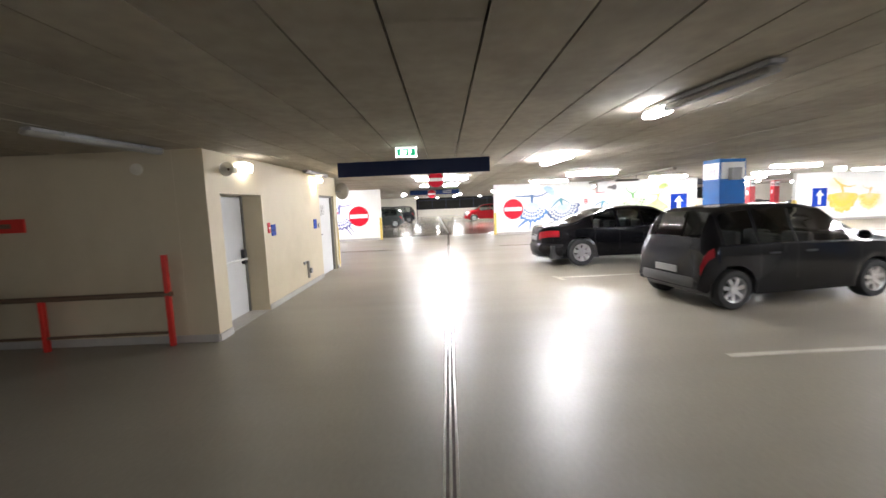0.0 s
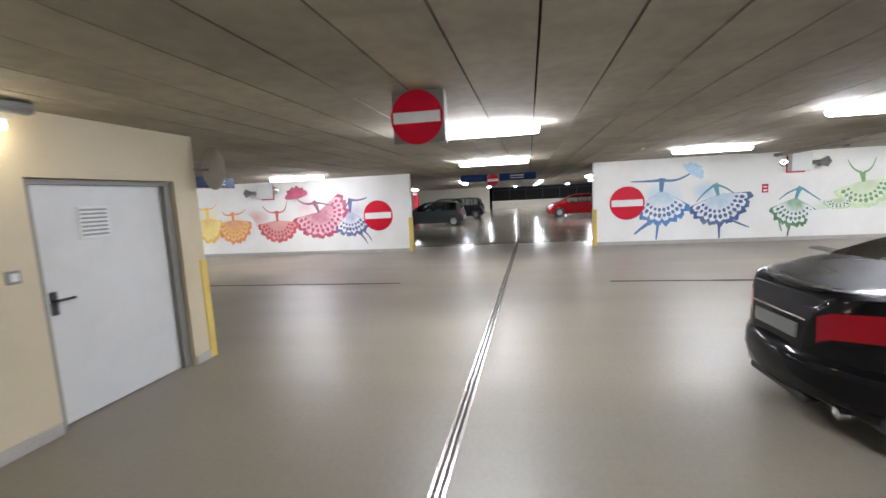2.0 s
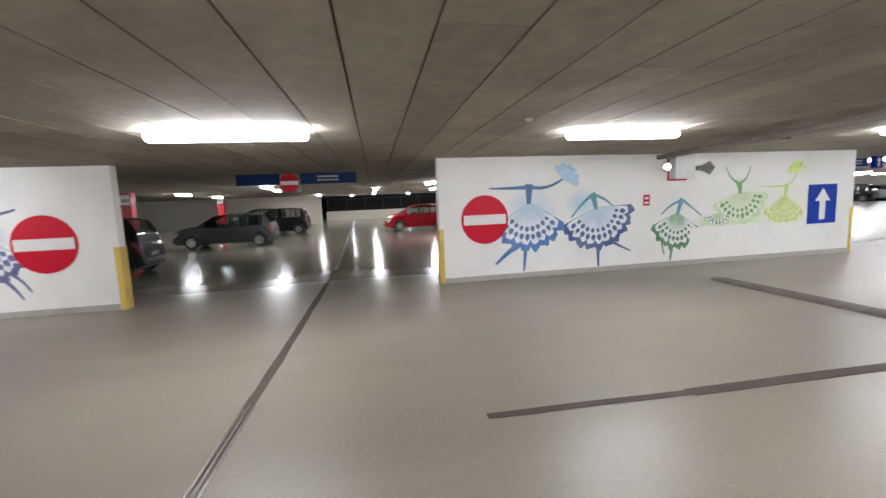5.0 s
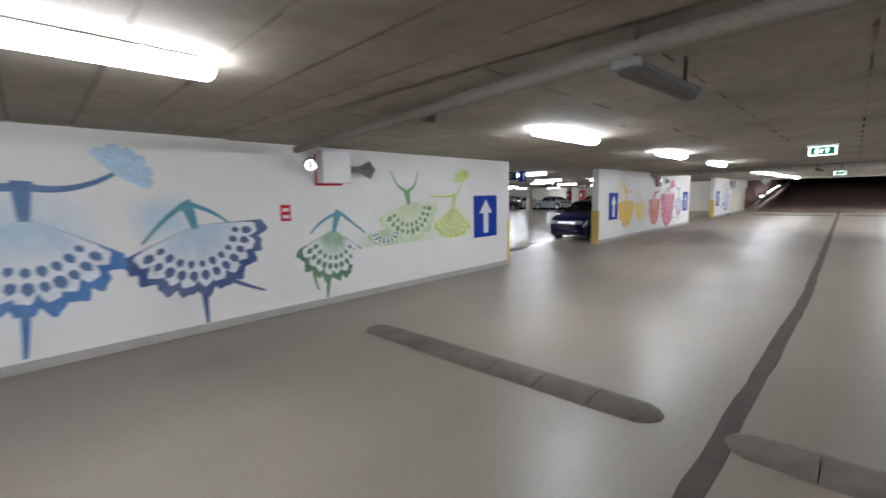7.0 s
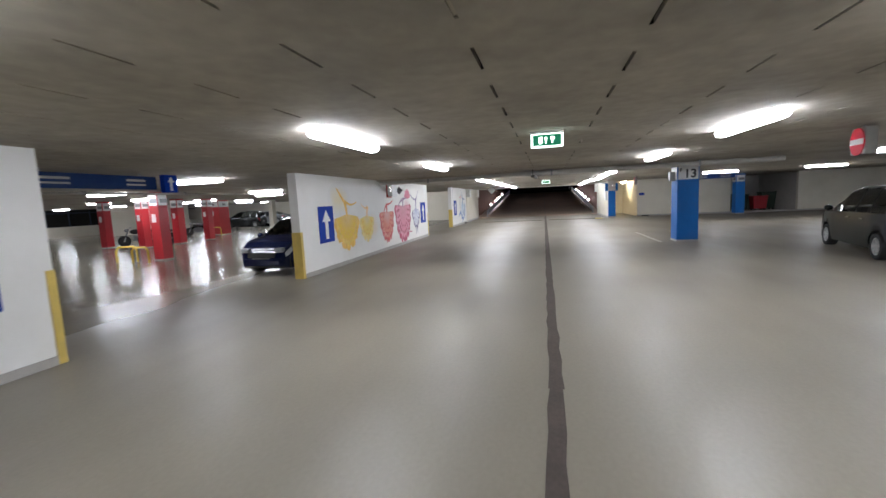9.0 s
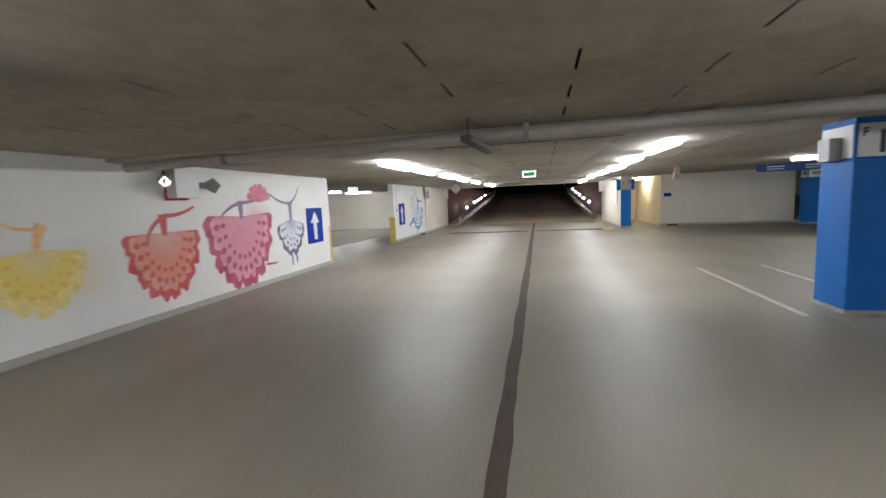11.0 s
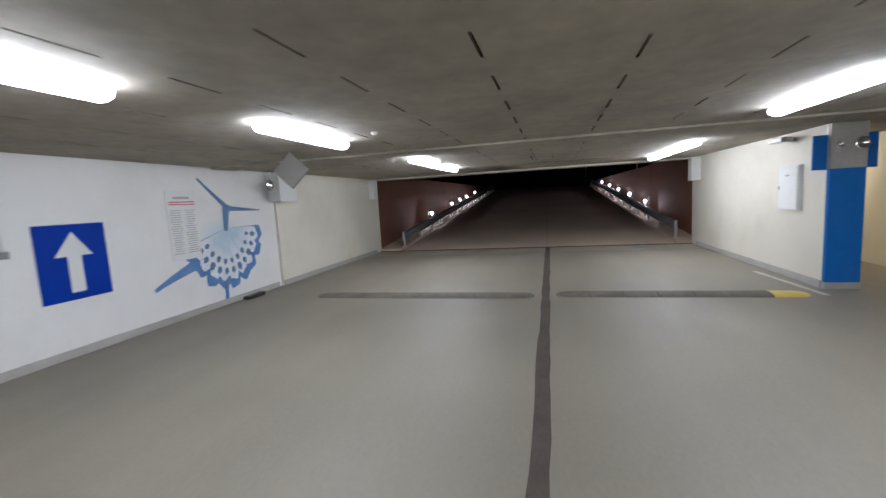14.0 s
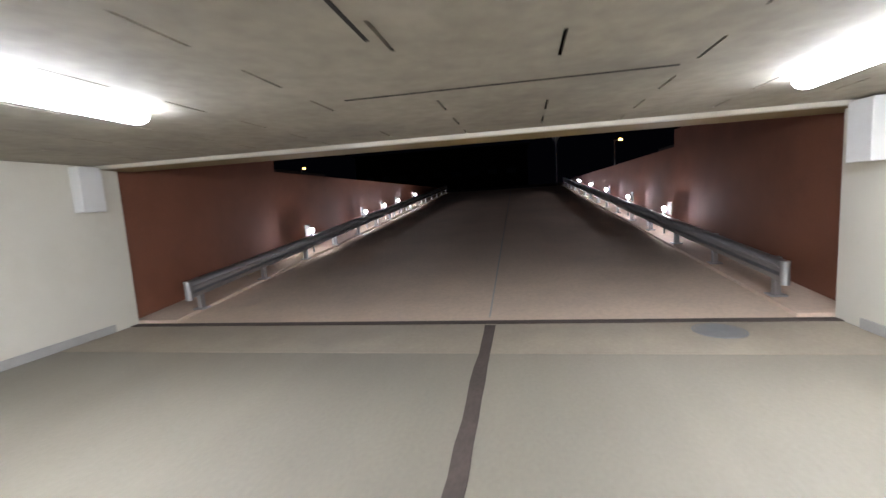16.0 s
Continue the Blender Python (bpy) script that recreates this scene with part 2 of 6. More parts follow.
M["street"] = glow("sodium_street_lamp", (1.0, 0.40, 0.06), 16.0)
M["louvre"] = mat("dark_blue_louvre", (0.02, 0.028, 0.05), rough=0.5, var=0.2)
M["tyre"] = mat("tyre_rubber", (0.016, 0.016, 0.016), rough=0.8, var=0.2, fine=90, bump=0.2)
M["rim"] = mat("alloy_rim", (0.55, 0.55, 0.56), rough=0.3, metal=0.85, var=0.06)
M["glass"] = glass("car_glass", (0.60, 0.64, 0.64))
M["tail"] = mat("tail_light_red", (0.24, 0.004, 0.010), rough=0.3, var=0.05, coat=0.3, spec=0.2)
M["head"] = mat("headlight_lens", (0.30, 0.31, 0.32), rough=0.12, var=0.04, coat=1.0)
M["chrome"] = mat("chrome_trim", (0.75, 0.75, 0.76), rough=0.12, metal=1.0, var=0.02)
M["plate"] = mat("plate_white", (0.15, 0.15, 0.145), rough=0.4, var=0.03)
M["bike_yellow"] = mat("yellow_rack_paint", (0.65, 0.42, 0.05), rough=0.4, var=0.1)
M["green_bin"] = mat("dark_green_plastic", (0.03, 0.05, 0.03), rough=0.5, var=0.2)


def car_paint(name, col):
    m = mat(name, col, rough=0.45, metal=0.0, var=0.03, scale=2, fine=300, bump=0.0, coat=0.55, spec=0.04)
    m.node_tree.nodes["Principled BSDF"].inputs["Coat Roughness"].default_value = 0.09
    return m


# ---------------------------------------------------------------- building helpers
def mesh_of(name, bm, material, smooth=False):
    me = bpy.data.meshes.new(name)
    bmesh.ops.recalc_face_normals(bm, faces=bm.faces[:])
    bm.to_mesh(me)
    bm.free()
    me.materials.append(material)
    if smooth:
        me.polygons.foreach_set("use_smooth", [True] * len(me.polygons))
        me.set_sharp_from_angle(angle=radians(38))
    return me


def part(name, bm, material, parent, label="", smooth=False):
    ob = new(name, mesh_of(name, bm, material, smooth))
    ob.parent = parent
    if label:
        tagged(ob, label)
    return ob


def structure(name, bm, material, label, category="", smooth=False):
    return tagged(new(name, mesh_of(name, bm, material, smooth)), label, category or name.split("_")[0], kind="structure")


def thing(name, m, label, category, group=""):
    ob = new(name)
    ob.empty_display_size = 0.1
    ob.matrix_basis = m
    return tagged(ob, label, category, group)


def box(bm, x0, x1, y0, y1, z0, z1, bevel=0.0):
    r = bmesh.ops.create_cube(bm, size=1)
    vs = r["verts"]
    bmesh.ops.scale(bm, vec=(x1 - x0, y1 - y0, z1 - z0), verts=vs)
    bmesh.ops.translate(bm, vec=((x0 + x1) / 2, (y0 + y1) / 2, (z0 + z1) / 2), verts=vs)
    if bevel:
        es = list({e for v in vs for e in v.link_edges})
        bmesh.ops.bevel(bm, geom=es, offset=bevel, segments=2, affect="EDGES", profile=0.6)
    return bm


def boxed(*args, bevel=0.0):
    return box(bmesh.new(), *args, bevel=bevel)


def rod(bm, a, b, r, n=12, r2=None):
    """A round bar from a to b."""
    a, b = Vector(a), Vector(b)
    d = b - a
    m = Matrix.Translation((a + b) / 2) @ d.to_track_quat("Z", "Y").to_matrix().to_4x4()
    bmesh.ops.create_cone(bm, cap_ends=True, segments=n, radius1=r, radius2=r if r2 is None else r2, depth=d.length, matrix=m)
    return bm


def ball(bm, c, r, sx=1, sy=1, sz=1, u=14, v=9):
    m = Matrix.Translation(c) @ Matrix.Diagonal((sx * r, sy * r, sz * r, 1))
    bmesh.ops.create_uvsphere(bm, u_segments=u, v_segments=v, radius=1, matrix=m)
    return bm


def lathe(bm, prof, axis="x", n=24, at=(0, 0, 0)):
    """Turns (distance along the axis, radius) pairs round the axis."""
    rings = []
    for d, r in prof:
        ring = []
        for i in range(n):
            a = 2 * math.pi * i / n
            c, s = r * math.cos(a), r * math.sin(a)
            p = {"x": (d, c, s), "y": (c, d, s), "z": (c, s, d)}[axis]
            ring.append(bm.verts.new(Vector(p) + Vector(at)))
        rings.append(ring)
    for a, b in zip(rings, rings[1:]):
        for i in range(n):
            bm.faces.new((a[i], a[(i + 1) % n], b[(i + 1) % n], b[i]))
    return bm


def lettering(name, text, size, m, material, parent, depth=0.002, bold=0.0):
    """Raised letters as a mesh part, lying in the local XZ plane and read from -Y."""
    cu = bpy.data.curves.new(name, "FONT")
    cu.body, cu.size, cu.extrude, cu.offset = text, size, depth, bold
    cu.align_x, cu.align_y = "CENTER", "CENTER"
    tmp = new(name + "_curve", cu)
    me = bpy.data.meshes.new_from_object(tmp)
    bpy.data.objects.remove(tmp)
    bpy.data.curves.remove(cu)
    me.transform(m @ Matrix.Rotation(radians(90), 4, "X"))
    me.materials.clear()
    me.materials.append(material)
    ob = new(name, me)
    ob.parent = parent
    return ob


CEIL = 2.52


def aisle_y(x):
    """The first aisle's centre line, which runs slightly askew."""
    return 0.52 + (12.2 - x) * 0.05


# ---------------------------------------------------------------- floor, ramp and ground
bm = bmesh.new()
bmesh.ops.create_grid(bm, x_segments=1, y_segments=1, size=0.5)
bmesh.ops.scale(bm, vec=(78, 75.0, 1), verts=bm.verts)
bmesh.ops.translate(bm, vec=(-5, 10.25, 0), verts=bm.verts)
structure("floor", bm, M["floor"], "glossy beige-grey epoxy floor with tyre stains", "floor")

RAMP0, SLOPE = 47.75, 0.08
bm = bmesh.new()
ys = [RAMP0, 52, 56, 60, 64, 68, 72, 76]
for a, b in zip(ys, ys[1:]):
    za, zb = (a - RAMP0) * SLOPE, (b - RAMP0) * SLOPE
    bm.faces.new([bm.verts.new(p) for p in ((-0.1, a, za), (10.4, a, za), (10.4, b, zb), (-0.1, b, zb))])
bmesh.ops.remove_doubles(bm, verts=bm.verts, dist=0.001)
structure("ramp", bm, M["ramp"], "worn concrete exit ramp rising into the night", "ramp")
bm = bmesh.new()
zt = (76 - RAMP0) * SLOPE
rows = [(76, zt), (90, zt + 0.5), (140, zt + 0.6), (900, zt + 0.6)]
for (a, za), (b, zb) in zip(rows, rows[1:]):
    bm.faces.new([bm.verts.new(p) for p in ((-500, a, za), (500, a, za), (500, b, zb), (-500, b, zb))])
for x0, x1 in ((-500, -0.3), (10.6, 500)):
    bm.faces.new([bm.verts.new(p) for p in ((x0, 48.2, 2.6), (x1, 48.2, 2.6), (x1, 76, zt), (x0, 76, zt))])
bmesh.ops.remove_doubles(bm, verts=bm.verts, dist=0.001)
structure("ground", bm, M["earth"], "dark ground outside the garage at night", "ground")

# ramp cheeks, lintel and outside walls
for name, x0, x1, ye in (("wall_ramp_west", -0.3, -0.05, 52.4), ("wall_ramp_east", 10.3, 10.55, 54.1)):
    bm = bmesh.new()
    box(bm, x0, x1, 47.76, ye, -0.1, 3.15)
    box(bm, x0 + 0.01, x1 - 0.01, ye + 0.001, 76, -0.1, 2.72)
    structure(name, bm, M["brown"], "red-brown rendered retaining wall of the exit ramp", "wall")
structure("trim_lintel", boxed(-0.3, 10.5, 47.35, 47.46, 2.47, 2.84), M["cream"], "cream concrete lintel over the ramp opening", "lintel")
structure("trim_outer_lintel", boxed(-0.3, 10.5, 47.461, 48.1, 2.48, 2.84), M["ochre"], "dull ochre outer lintel of the gate", "lintel")
for n, (x0, x1) in enumerate(((0.065, 0.24), (9.76, 9.995))):
    structure(f"trim_gate_box_{n + 1}", boxed(x0, x1, 47.0, 47.34, 1.85, 2.49, bevel=0.01), M["white"], "white boxed-in bracket at the gate", "bracket")
structure("pavement_apron", boxed(0.09, 9.97, 46.5, 47.59, -0.02, 0.004), M["apron"], "paler worn concrete apron before the ramp drain", "apron")
structure("trim_threshold", boxed(-0.05, 10.3, 47.6, 47.74, 0.0, 0.012), M["drain"], "dark drain channel across the foot of the ramp", "drain")
bm = bmesh.new()
box(bm, 5.77, 5.795, 47.9, 75.9, 0.0, 0.006)
for v in bm.verts:
    v.co.z += (v.co.y - RAMP0) * SLOPE
structure("trim_ramp_joint", bm, M["skirt"], "faint joint up the middle of the ramp", "joint")
for x0, x1 in ((-0.05, 0.75), (9.60, 10.3)):
    bm = boxed(x0, x1, 47.78, 75.9, -0.2, 0.05)
    for v in bm.verts:
        v.co.z += (v.co.y - RAMP0) * SLOPE
    structure("pavement", bm, M["ramp"], "narrow raised concrete verge beside the ramp", "kerb")

# ---------------------------------------------------------------- ceilings
verts, faces = [], []


def quad(a, b, c, d):
    k = len(verts)
    verts.extend((a, b, c, d))
    faces.append((k, k + 1, k + 2, k + 3))


# first aisle: long concrete planks with open joints
rng = random.Random(3)
PITCH = 0.47
for k in range(-62, 24):
    y0, y1 = 0.40 + k * PITCH + 0.007, 0.40 + (k + 1) * PITCH - 0.007
    x = -42.0 - rng.random() * 4
    while x < 36:
        ln = rng.uniform(7.0, 11.0)
        xa, xb = x, min(x + ln, 38)
        z = CEIL + 0.012 + rng.uniform(-0.002, 0.002)
        p = [(xa, y0), (xb - 0.008, y0), (xb - 0.008, y1), (xa, y1)]
        p = [(u, v - (u - 19.7) * 0.04) for u, v in p]
        lo, hi = [(u, v, z) for u, v in p], [(u, v, z + 0.035) for u, v in p]
        quad(*lo)
        for i in range(4):
            j = (i + 1) % 4
            quad(lo[i], lo[j], hi[j], hi[i])
        x = xb
me = bpy.data.meshes.new("ceiling")
me.from_pydata(verts, [], faces)
me.materials.append(M["ceiling"])
bm = bmesh.new()
bm.from_mesh(me)
bmesh.ops.remove_doubles(bm, verts=bm.verts, dist=0.0005)
bm.to_mesh(me)
bm.free()
tagged(new("ceiling", me), "stained grey concrete plank ceiling with open joints", "ceiling", kind="structure")

# corridor: flat slab with staggered slits
verts, faces = [], []
SX, SY, X_OFF = 0.89, 0.40, 4.36
GAPW = 0.022
k0, k1 = -22, 14
Y_A, Y_B = 7.45, 47.36


def slant(y):
    return (y - 12.0) * 0.0115


ny = int((Y_B - Y_A) / SY) + 1
for k in range(k0, k1):
    xc = X_OFF + k * SX
    for j in range(ny):
        ya, yb = Y_A + j * SY, min(Y_A + (j + 1) * SY, Y_B)
        sa, sb = slant(ya), slant(yb)
        quad((xc + GAPW / 2 + sa, ya, CEIL), (xc + SX - GAPW / 2 + sa, ya, CEIL), (xc + SX - GAPW / 2 + sb, yb, CEIL), (xc + GAPW / 2 + sb, yb, CEIL))
        slit = (j + k) % 2 == 0 and rng.random() < 0.9
        e0, e1 = xc - GAPW / 2, xc + GAPW / 2
        if not slit:
            quad((e0 + sa, ya, CEIL), (e1 + sa, ya, CEIL), (e1 + sb, yb, CEIL), (e0 + sb, yb, CEIL))
        else:
            h = CEIL + 0.03
            quad((e0 + sa, ya, CEIL), (e0 + sb, yb, CEIL), (e0 + sb, yb, h), (e0 + sa, ya, h))
            quad((e1 + sa, ya, CEIL), (e1 + sb, yb, CEIL), (e1 + sb, yb, h), (e1 + sa, ya, h))
# plain flanks on both sides
xl, xr = X_OFF + k0 * SX, X_OFF + k1 * SX
quad((-44, Y_A, CEIL), (xl - GAPW / 2 + slant(Y_A), Y_A, CEIL), (xl - GAPW / 2 + slant(Y_B), Y_B, CEIL), (-44, Y_B, CEIL))
quad((xr + GAPW / 2 + slant(Y_A), Y_A, CEIL), (34, Y_A, CEIL), (34, Y_B, CEIL), (xr + GAPW / 2 + slant(Y_B), Y_B, CEIL))
quad((-44, Y_B, CEIL), (-0.3, Y_B, CEIL), (-0.3, 56, CEIL), (-44, 56, CEIL))
quad((10.5, Y_B, CEIL), (34, Y_B, CEIL), (34, 56, CEIL), (10.5, 56, CEIL))
me = bpy.data.meshes.new("ceiling_slab")
me.from_pydata(verts, [], faces)
me.materials.append(M["ceiling_slab"])
tagged(new("ceiling_corridor", me), "grey concrete slab ceiling with short dark slits", "ceiling", kind="structure")
# near-black slabs close the ceiling and paint the dark in its joints
structure("ceiling_backing", boxed(-44, 34, -28, 47.4, 2.59, 2.84), M["gap"], "near-black slab that paints the dark inside the ceiling joints", "ceiling")
structure("ceiling_backing_north", boxed(-44, -0.3, 47.4, 56, 2.59, 2.84), M["gap"], "near-black slab that paints the dark inside the ceiling joints", "ceiling")
structure("ceiling_backing_east", boxed(10.5, 34, 47.4, 56, 2.59, 2.84), M["gap"], "near-black slab that paints the dark inside the ceiling joints", "ceiling")
# wider open joints across and along the slab
for x0, x1, y0, y1 in ((4.45, 7.2, 25.76, 25.805), (4.97, 7.34, 45.14, 45.165), (5.53, 5.552, 42.88, 44.07), (5.982, 6.0, 43.34, 43.71)):
    structure("trim_ceiling_joint", boxed(x0, x1, y0, y1, CEIL - 0.004, CEIL - 0.0005), M["gap"], "dark open joint across the slab ceiling" if x1 - x0 > 1 else "dark open joint along the slab ceiling", "joint")
# downstand bands across the corridor
structure("ceiling_band", boxed(0.01, 9.9, 24.25, 25.1, CEIL - 0.05, CEIL + 0.01, bevel=0.02), M["ceiling_slab"], "shallow concrete downstand across the ceiling", "beam")
structure("ceiling_band_ramp", boxed(0.07, 9.99, 40.15, 40.75, CEIL - 0.035, CEIL + 0.01, bevel=0.02), M["ceiling_slab"], "shallow concrete downstand before the ramp", "beam")


# ---------------------------------------------------------------- walls
def mural_wall(name, y0, y1, left=True, right=True):
    structure(name, boxed(-0.22, 0.0, y0, y1, 0.0, CEIL + 0.03), M["white"], "white painted wall with a colourful mural", "wall")
    structure("baseboard", boxed(0.001, 0.022, y0 + 0.09, y1 - 0.09, 0.0, 0.11, bevel=0.006), M["skirt"], "grey painted skirting along the white wall", "baseboard")
    for yes, y, s in ((left, y0, 1), (right, y1, -1)):
        if yes:
            bm = bmesh.new()
            a, b = sorted((y - 0.012 * s, y + 0.085 * s))
            box(bm, 0.002, 0.012, a, b, 0.0, 1.12)
            a, b = sorted((y - 0.012 * s, y - 0.001 * s))
            box(bm, -0.225, 0.002, a, b, 0.0, 1.12)
            structure("trim_edge_guard", bm, M["yellow"], "worn yellow edge guard on the wall end", "edge guard")


mural_wall("wall_a", -11.4, -2.22)
mural_wall("wall_b", 3.52, 14.02)
structure("trim_repaint", boxed(0.0005, 0.0115, 9.35, 12.50, 0.112, 0.85), M["white"], "repainted white patch low on the mural wall", "paint patch")
mural_wall("wall_c", 19.28, 30.85)
mural_wall("wall_d", 36.70, 41.95, right=False)
structure("wall_ramp_left", boxed(-0.22, 0.06, 41.952, 47.757, 0.0, CEIL + 0.03), M["cream"], "cream painted wall beside the ramp", "wall")
structure("baseboard", boxed(0.061, 0.085, 41.96, 47.34, 0.0, 0.12, bevel=0.006), M["skirt"], "grey painted kerb strip under the cream wall", "baseboard")
structure("wall_ramp_right", boxed(10.0, 10.25, 41.5, 47.75, 0.0, CEIL + 0.03), M["cream"], "cream painted wall beside the ramp", "wall")
structure("baseboard", boxed(9.975, 9.999, 41.5, 47.34, 0.0, 0.12, bevel=0.006), M["skirt"], "grey painted kerb strip under the cream wall", "baseboard")
structure("wall_k", boxed(12.0, 17.75, 42.25, 42.5, 0.0, CEIL + 0.03), M["cream"], "cream painted back wall of the parking bays", "wall")
structure("wall_k_east", boxed(21.6, 34, 42.25, 42.5, 0.0, CEIL + 0.03), M["cream"], "cream painted back wall of the parking bays", "wall")
# alcove walls: the recess's gloom is put into a grey colour
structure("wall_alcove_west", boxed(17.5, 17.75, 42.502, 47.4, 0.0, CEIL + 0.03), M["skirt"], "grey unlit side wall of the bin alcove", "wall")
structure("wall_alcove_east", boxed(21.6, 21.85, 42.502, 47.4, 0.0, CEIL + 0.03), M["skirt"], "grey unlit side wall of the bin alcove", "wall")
structure("wall_alcove_back", boxed(17.5, 21.85, 47.402, 47.65, 0.0, CEIL + 0.03), M["skirt"], "grey end wall of the bin alcove, its gloom painted in", "wall")
structure("wall_k_side", boxed(12.0, 12.25, 42.502, 47.7, 0.0, CEIL + 0.03), M["cream"], "cream wall of a lit recess beside the ramp", "wall")
structure("wall_k_back", boxed(10.26, 12.25, 47.702, 47.95, 0.0, CEIL + 0.03), M["cream"], "cream end wall of the lit recess", "wall")
structure("baseboard", boxed(11.98, 34, 42.226, 42.249, 0.0, 0.1), M["skirt"], "grey skirting along the back wall", "baseboard")
structure("wall_nw", boxed(-10.3, -0.3, 47.2, 47.45, 0.0, CEIL + 0.03), M["cream"], "cream wall behind the side bays", "wall")
structure("wall_pier", boxed(-18.6, -18.2, 44.3, 44.8, 0.0, CEIL + 0.03), M["cream"], "slim cream pier between the side bays", "wall")
structure("wall_nw_return", boxed(-10.55, -10.302, 47.2, 55.7, 0.0, CEIL + 0.03), M["cream"], "cream wall of the side bay", "wall")
structure("wall_far_north", boxed(-44, -10.3, 55.7, 56, 0.0, CEIL + 0.03), M["cream"], "far cream wall", "wall")
structure("wall_far_south", boxed(-44, 34, -27.3, -27, 0.0, CEIL + 0.03), M["cream"], "far cream wall", "wall")
structure("wall_far_east", boxed(33.7, 34, -27, 42.2, 0.0, CEIL + 0.03), M["cream"], "far cream wall behind the start", "wall")
structure("wall_west_low", boxed(-37.3, -37.0, -1.2, 56, 0.0, 0.95), M["cream"], "low pale parapet wall", "wall")
# solid sheet whose colour stands for the darkness behind the louvres
structure("wall_west_void", boxed(-38.4, -38.2, -1.2, 56, 0.95, CEIL + 0.03), M["gap"], "near-black sheet painted as the darkness behind the louvres", "wall")
structure("wall_west_cream", boxed(-31.3, -31.0, -27, -1.2, 0.0, CEIL + 0.03), M["cream"], "cream wall at the end of the aisle", "wall")
louvre = thing("louvre_screen", pose(-37.15, 0, 0.95), "dark blue louvre screen above the parapet", "louvre screen")
for k in range(30):
    part("slat", boxed(-0.03, 0.03, -1.1 + k * 1.9, -1.0 + k * 1.9, 0.0, 1.45), M["louvre"], louvre)
part("rail", boxed(-0.04, 0.04, -1.1, 55.5, 1.2, 1.3), M["louvre"], louvre)
structure("wall_mid_west", boxed(-30.2, -29.9, 38, 47, 0.0, CEIL + 0.03), M["cream"], "cream wall beyond the red columns", "wall")
structure("wall_mid_south", boxed(-20, 4, -24.3, -24, 0.0, CEIL + 0.03), M["cream"], "cream wall beyond the side aisle", "wall")

# stair core with two doors; local x runs along its front, local y into it
CORE = pose(15.88, -2.73, 0, 0, 0, 177.77)
TOP = CEIL + 0.02
bm = bmesh.new()
us, zs = (0.0, 0.34, 1.65, 4.97, 6.35, 6.66), (0.0, 1.97, 2.03, TOP)
for i in range(5):
    for k in range(3):
        if not ((i == 1 and k == 0) or (i == 3 and k < 2)):
            bm.faces.new([bm.verts.new((u, 0.0, z)) for u, z in ((us[i], zs[k]), (us[i + 1], zs[k]), (us[i + 1], zs[k + 1]), (us[i], zs[k + 1]))])
bmesh.ops.remove_doubles(bm, verts=bm.verts, dist=0.001)
back = bmesh.ops.extrude_face_region(bm, geom=bm.faces[:])
bmesh.ops.translate(bm, vec=(0, 0.4, 0), verts=[v for v in back["geom"] if isinstance(v, bmesh.types.BMVert)])
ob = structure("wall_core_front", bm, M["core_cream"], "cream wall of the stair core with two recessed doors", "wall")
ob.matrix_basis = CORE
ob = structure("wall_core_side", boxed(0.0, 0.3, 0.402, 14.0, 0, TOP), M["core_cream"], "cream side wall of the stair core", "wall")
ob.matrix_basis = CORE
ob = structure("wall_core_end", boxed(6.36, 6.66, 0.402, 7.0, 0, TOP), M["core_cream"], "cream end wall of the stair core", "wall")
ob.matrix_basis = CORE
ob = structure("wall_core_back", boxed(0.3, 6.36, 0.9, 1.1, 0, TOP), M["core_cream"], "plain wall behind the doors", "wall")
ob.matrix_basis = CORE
for a, b in ((0.0, 0.33), (1.66, 4.96), (6.36, 6.57)):
    ob = structure("baseboard", boxed(a, b, -0.02, -0.001, 0, 0.1, bevel=0.006), M["skirt"], "grey skirting on the stair core", "baseboard")
    ob.matrix_basis = CORE
ob = structure("baseboard", boxed(-0.02, -0.001, 0.0, 14.0, 0, 0.1, bevel=0.006), M["skirt"], "grey skirting on the stair core", "baseboard")
ob.matrix_basis = CORE
bm = bmesh.new()
box(bm, 6.575, 6.672, -0.012, -0.002, 0, 1.15)
box(bm, 6.661, 6.672, -0.002, 0.10, 0, 1.15)
ob = structure("trim_edge_guard", bm, M["yellow"], "worn yellow edge guard on the corner", "edge guard")
ob.matrix_basis = CORE


# ---------------------------------------------------------------- doors of the stair core
def core_thing(name, u, v, z, label, category, group=""):
    return thing(name, CORE @ pose(u, v, z), label, category, group)


d = core_thing("door_1", 1.0, 0.34, 0, "light grey steel fire door with a panic bar, in a deep recess", "door")
d["kind"] = "structure"
part("leaf", boxed(-0.62, 0.60, 0.0, 0.05, 0.01, 1.95, bevel=0.006), M["door"], d)
bm = bmesh.new()
box(bm, 0.60, 0.648, -0.02, 0.055, 0.0, 1.965)
box(bm, -0.655, -0.62, -0.02, 0.055, 0.0, 1.965)
part("frame", bm, M["frame"], d, "dark steel door frame")
bm = bmesh.new()
rod(bm, (-0.48, -0.09, 0.93), (0.50, -0.09, 0.93), 0.018)
for x in (-0.46, 0.48):
    rod(bm, (x, -0.09, 0.93), (x, 0.0, 0.93), 0.016)
part("panic_bar", bm, M["plastic"], d, "white push bar across the door")
part("latch", boxed(0.47, 0.57, -0.06, -0.001, 0.84, 1.08, bevel=0.008), M["dark"], d)
bm = bmesh.new()
box(bm, -0.655, 0.648, -0.32, 0.05, 0.0, 0.012)
part("sill", bm, M["skirt"], d)

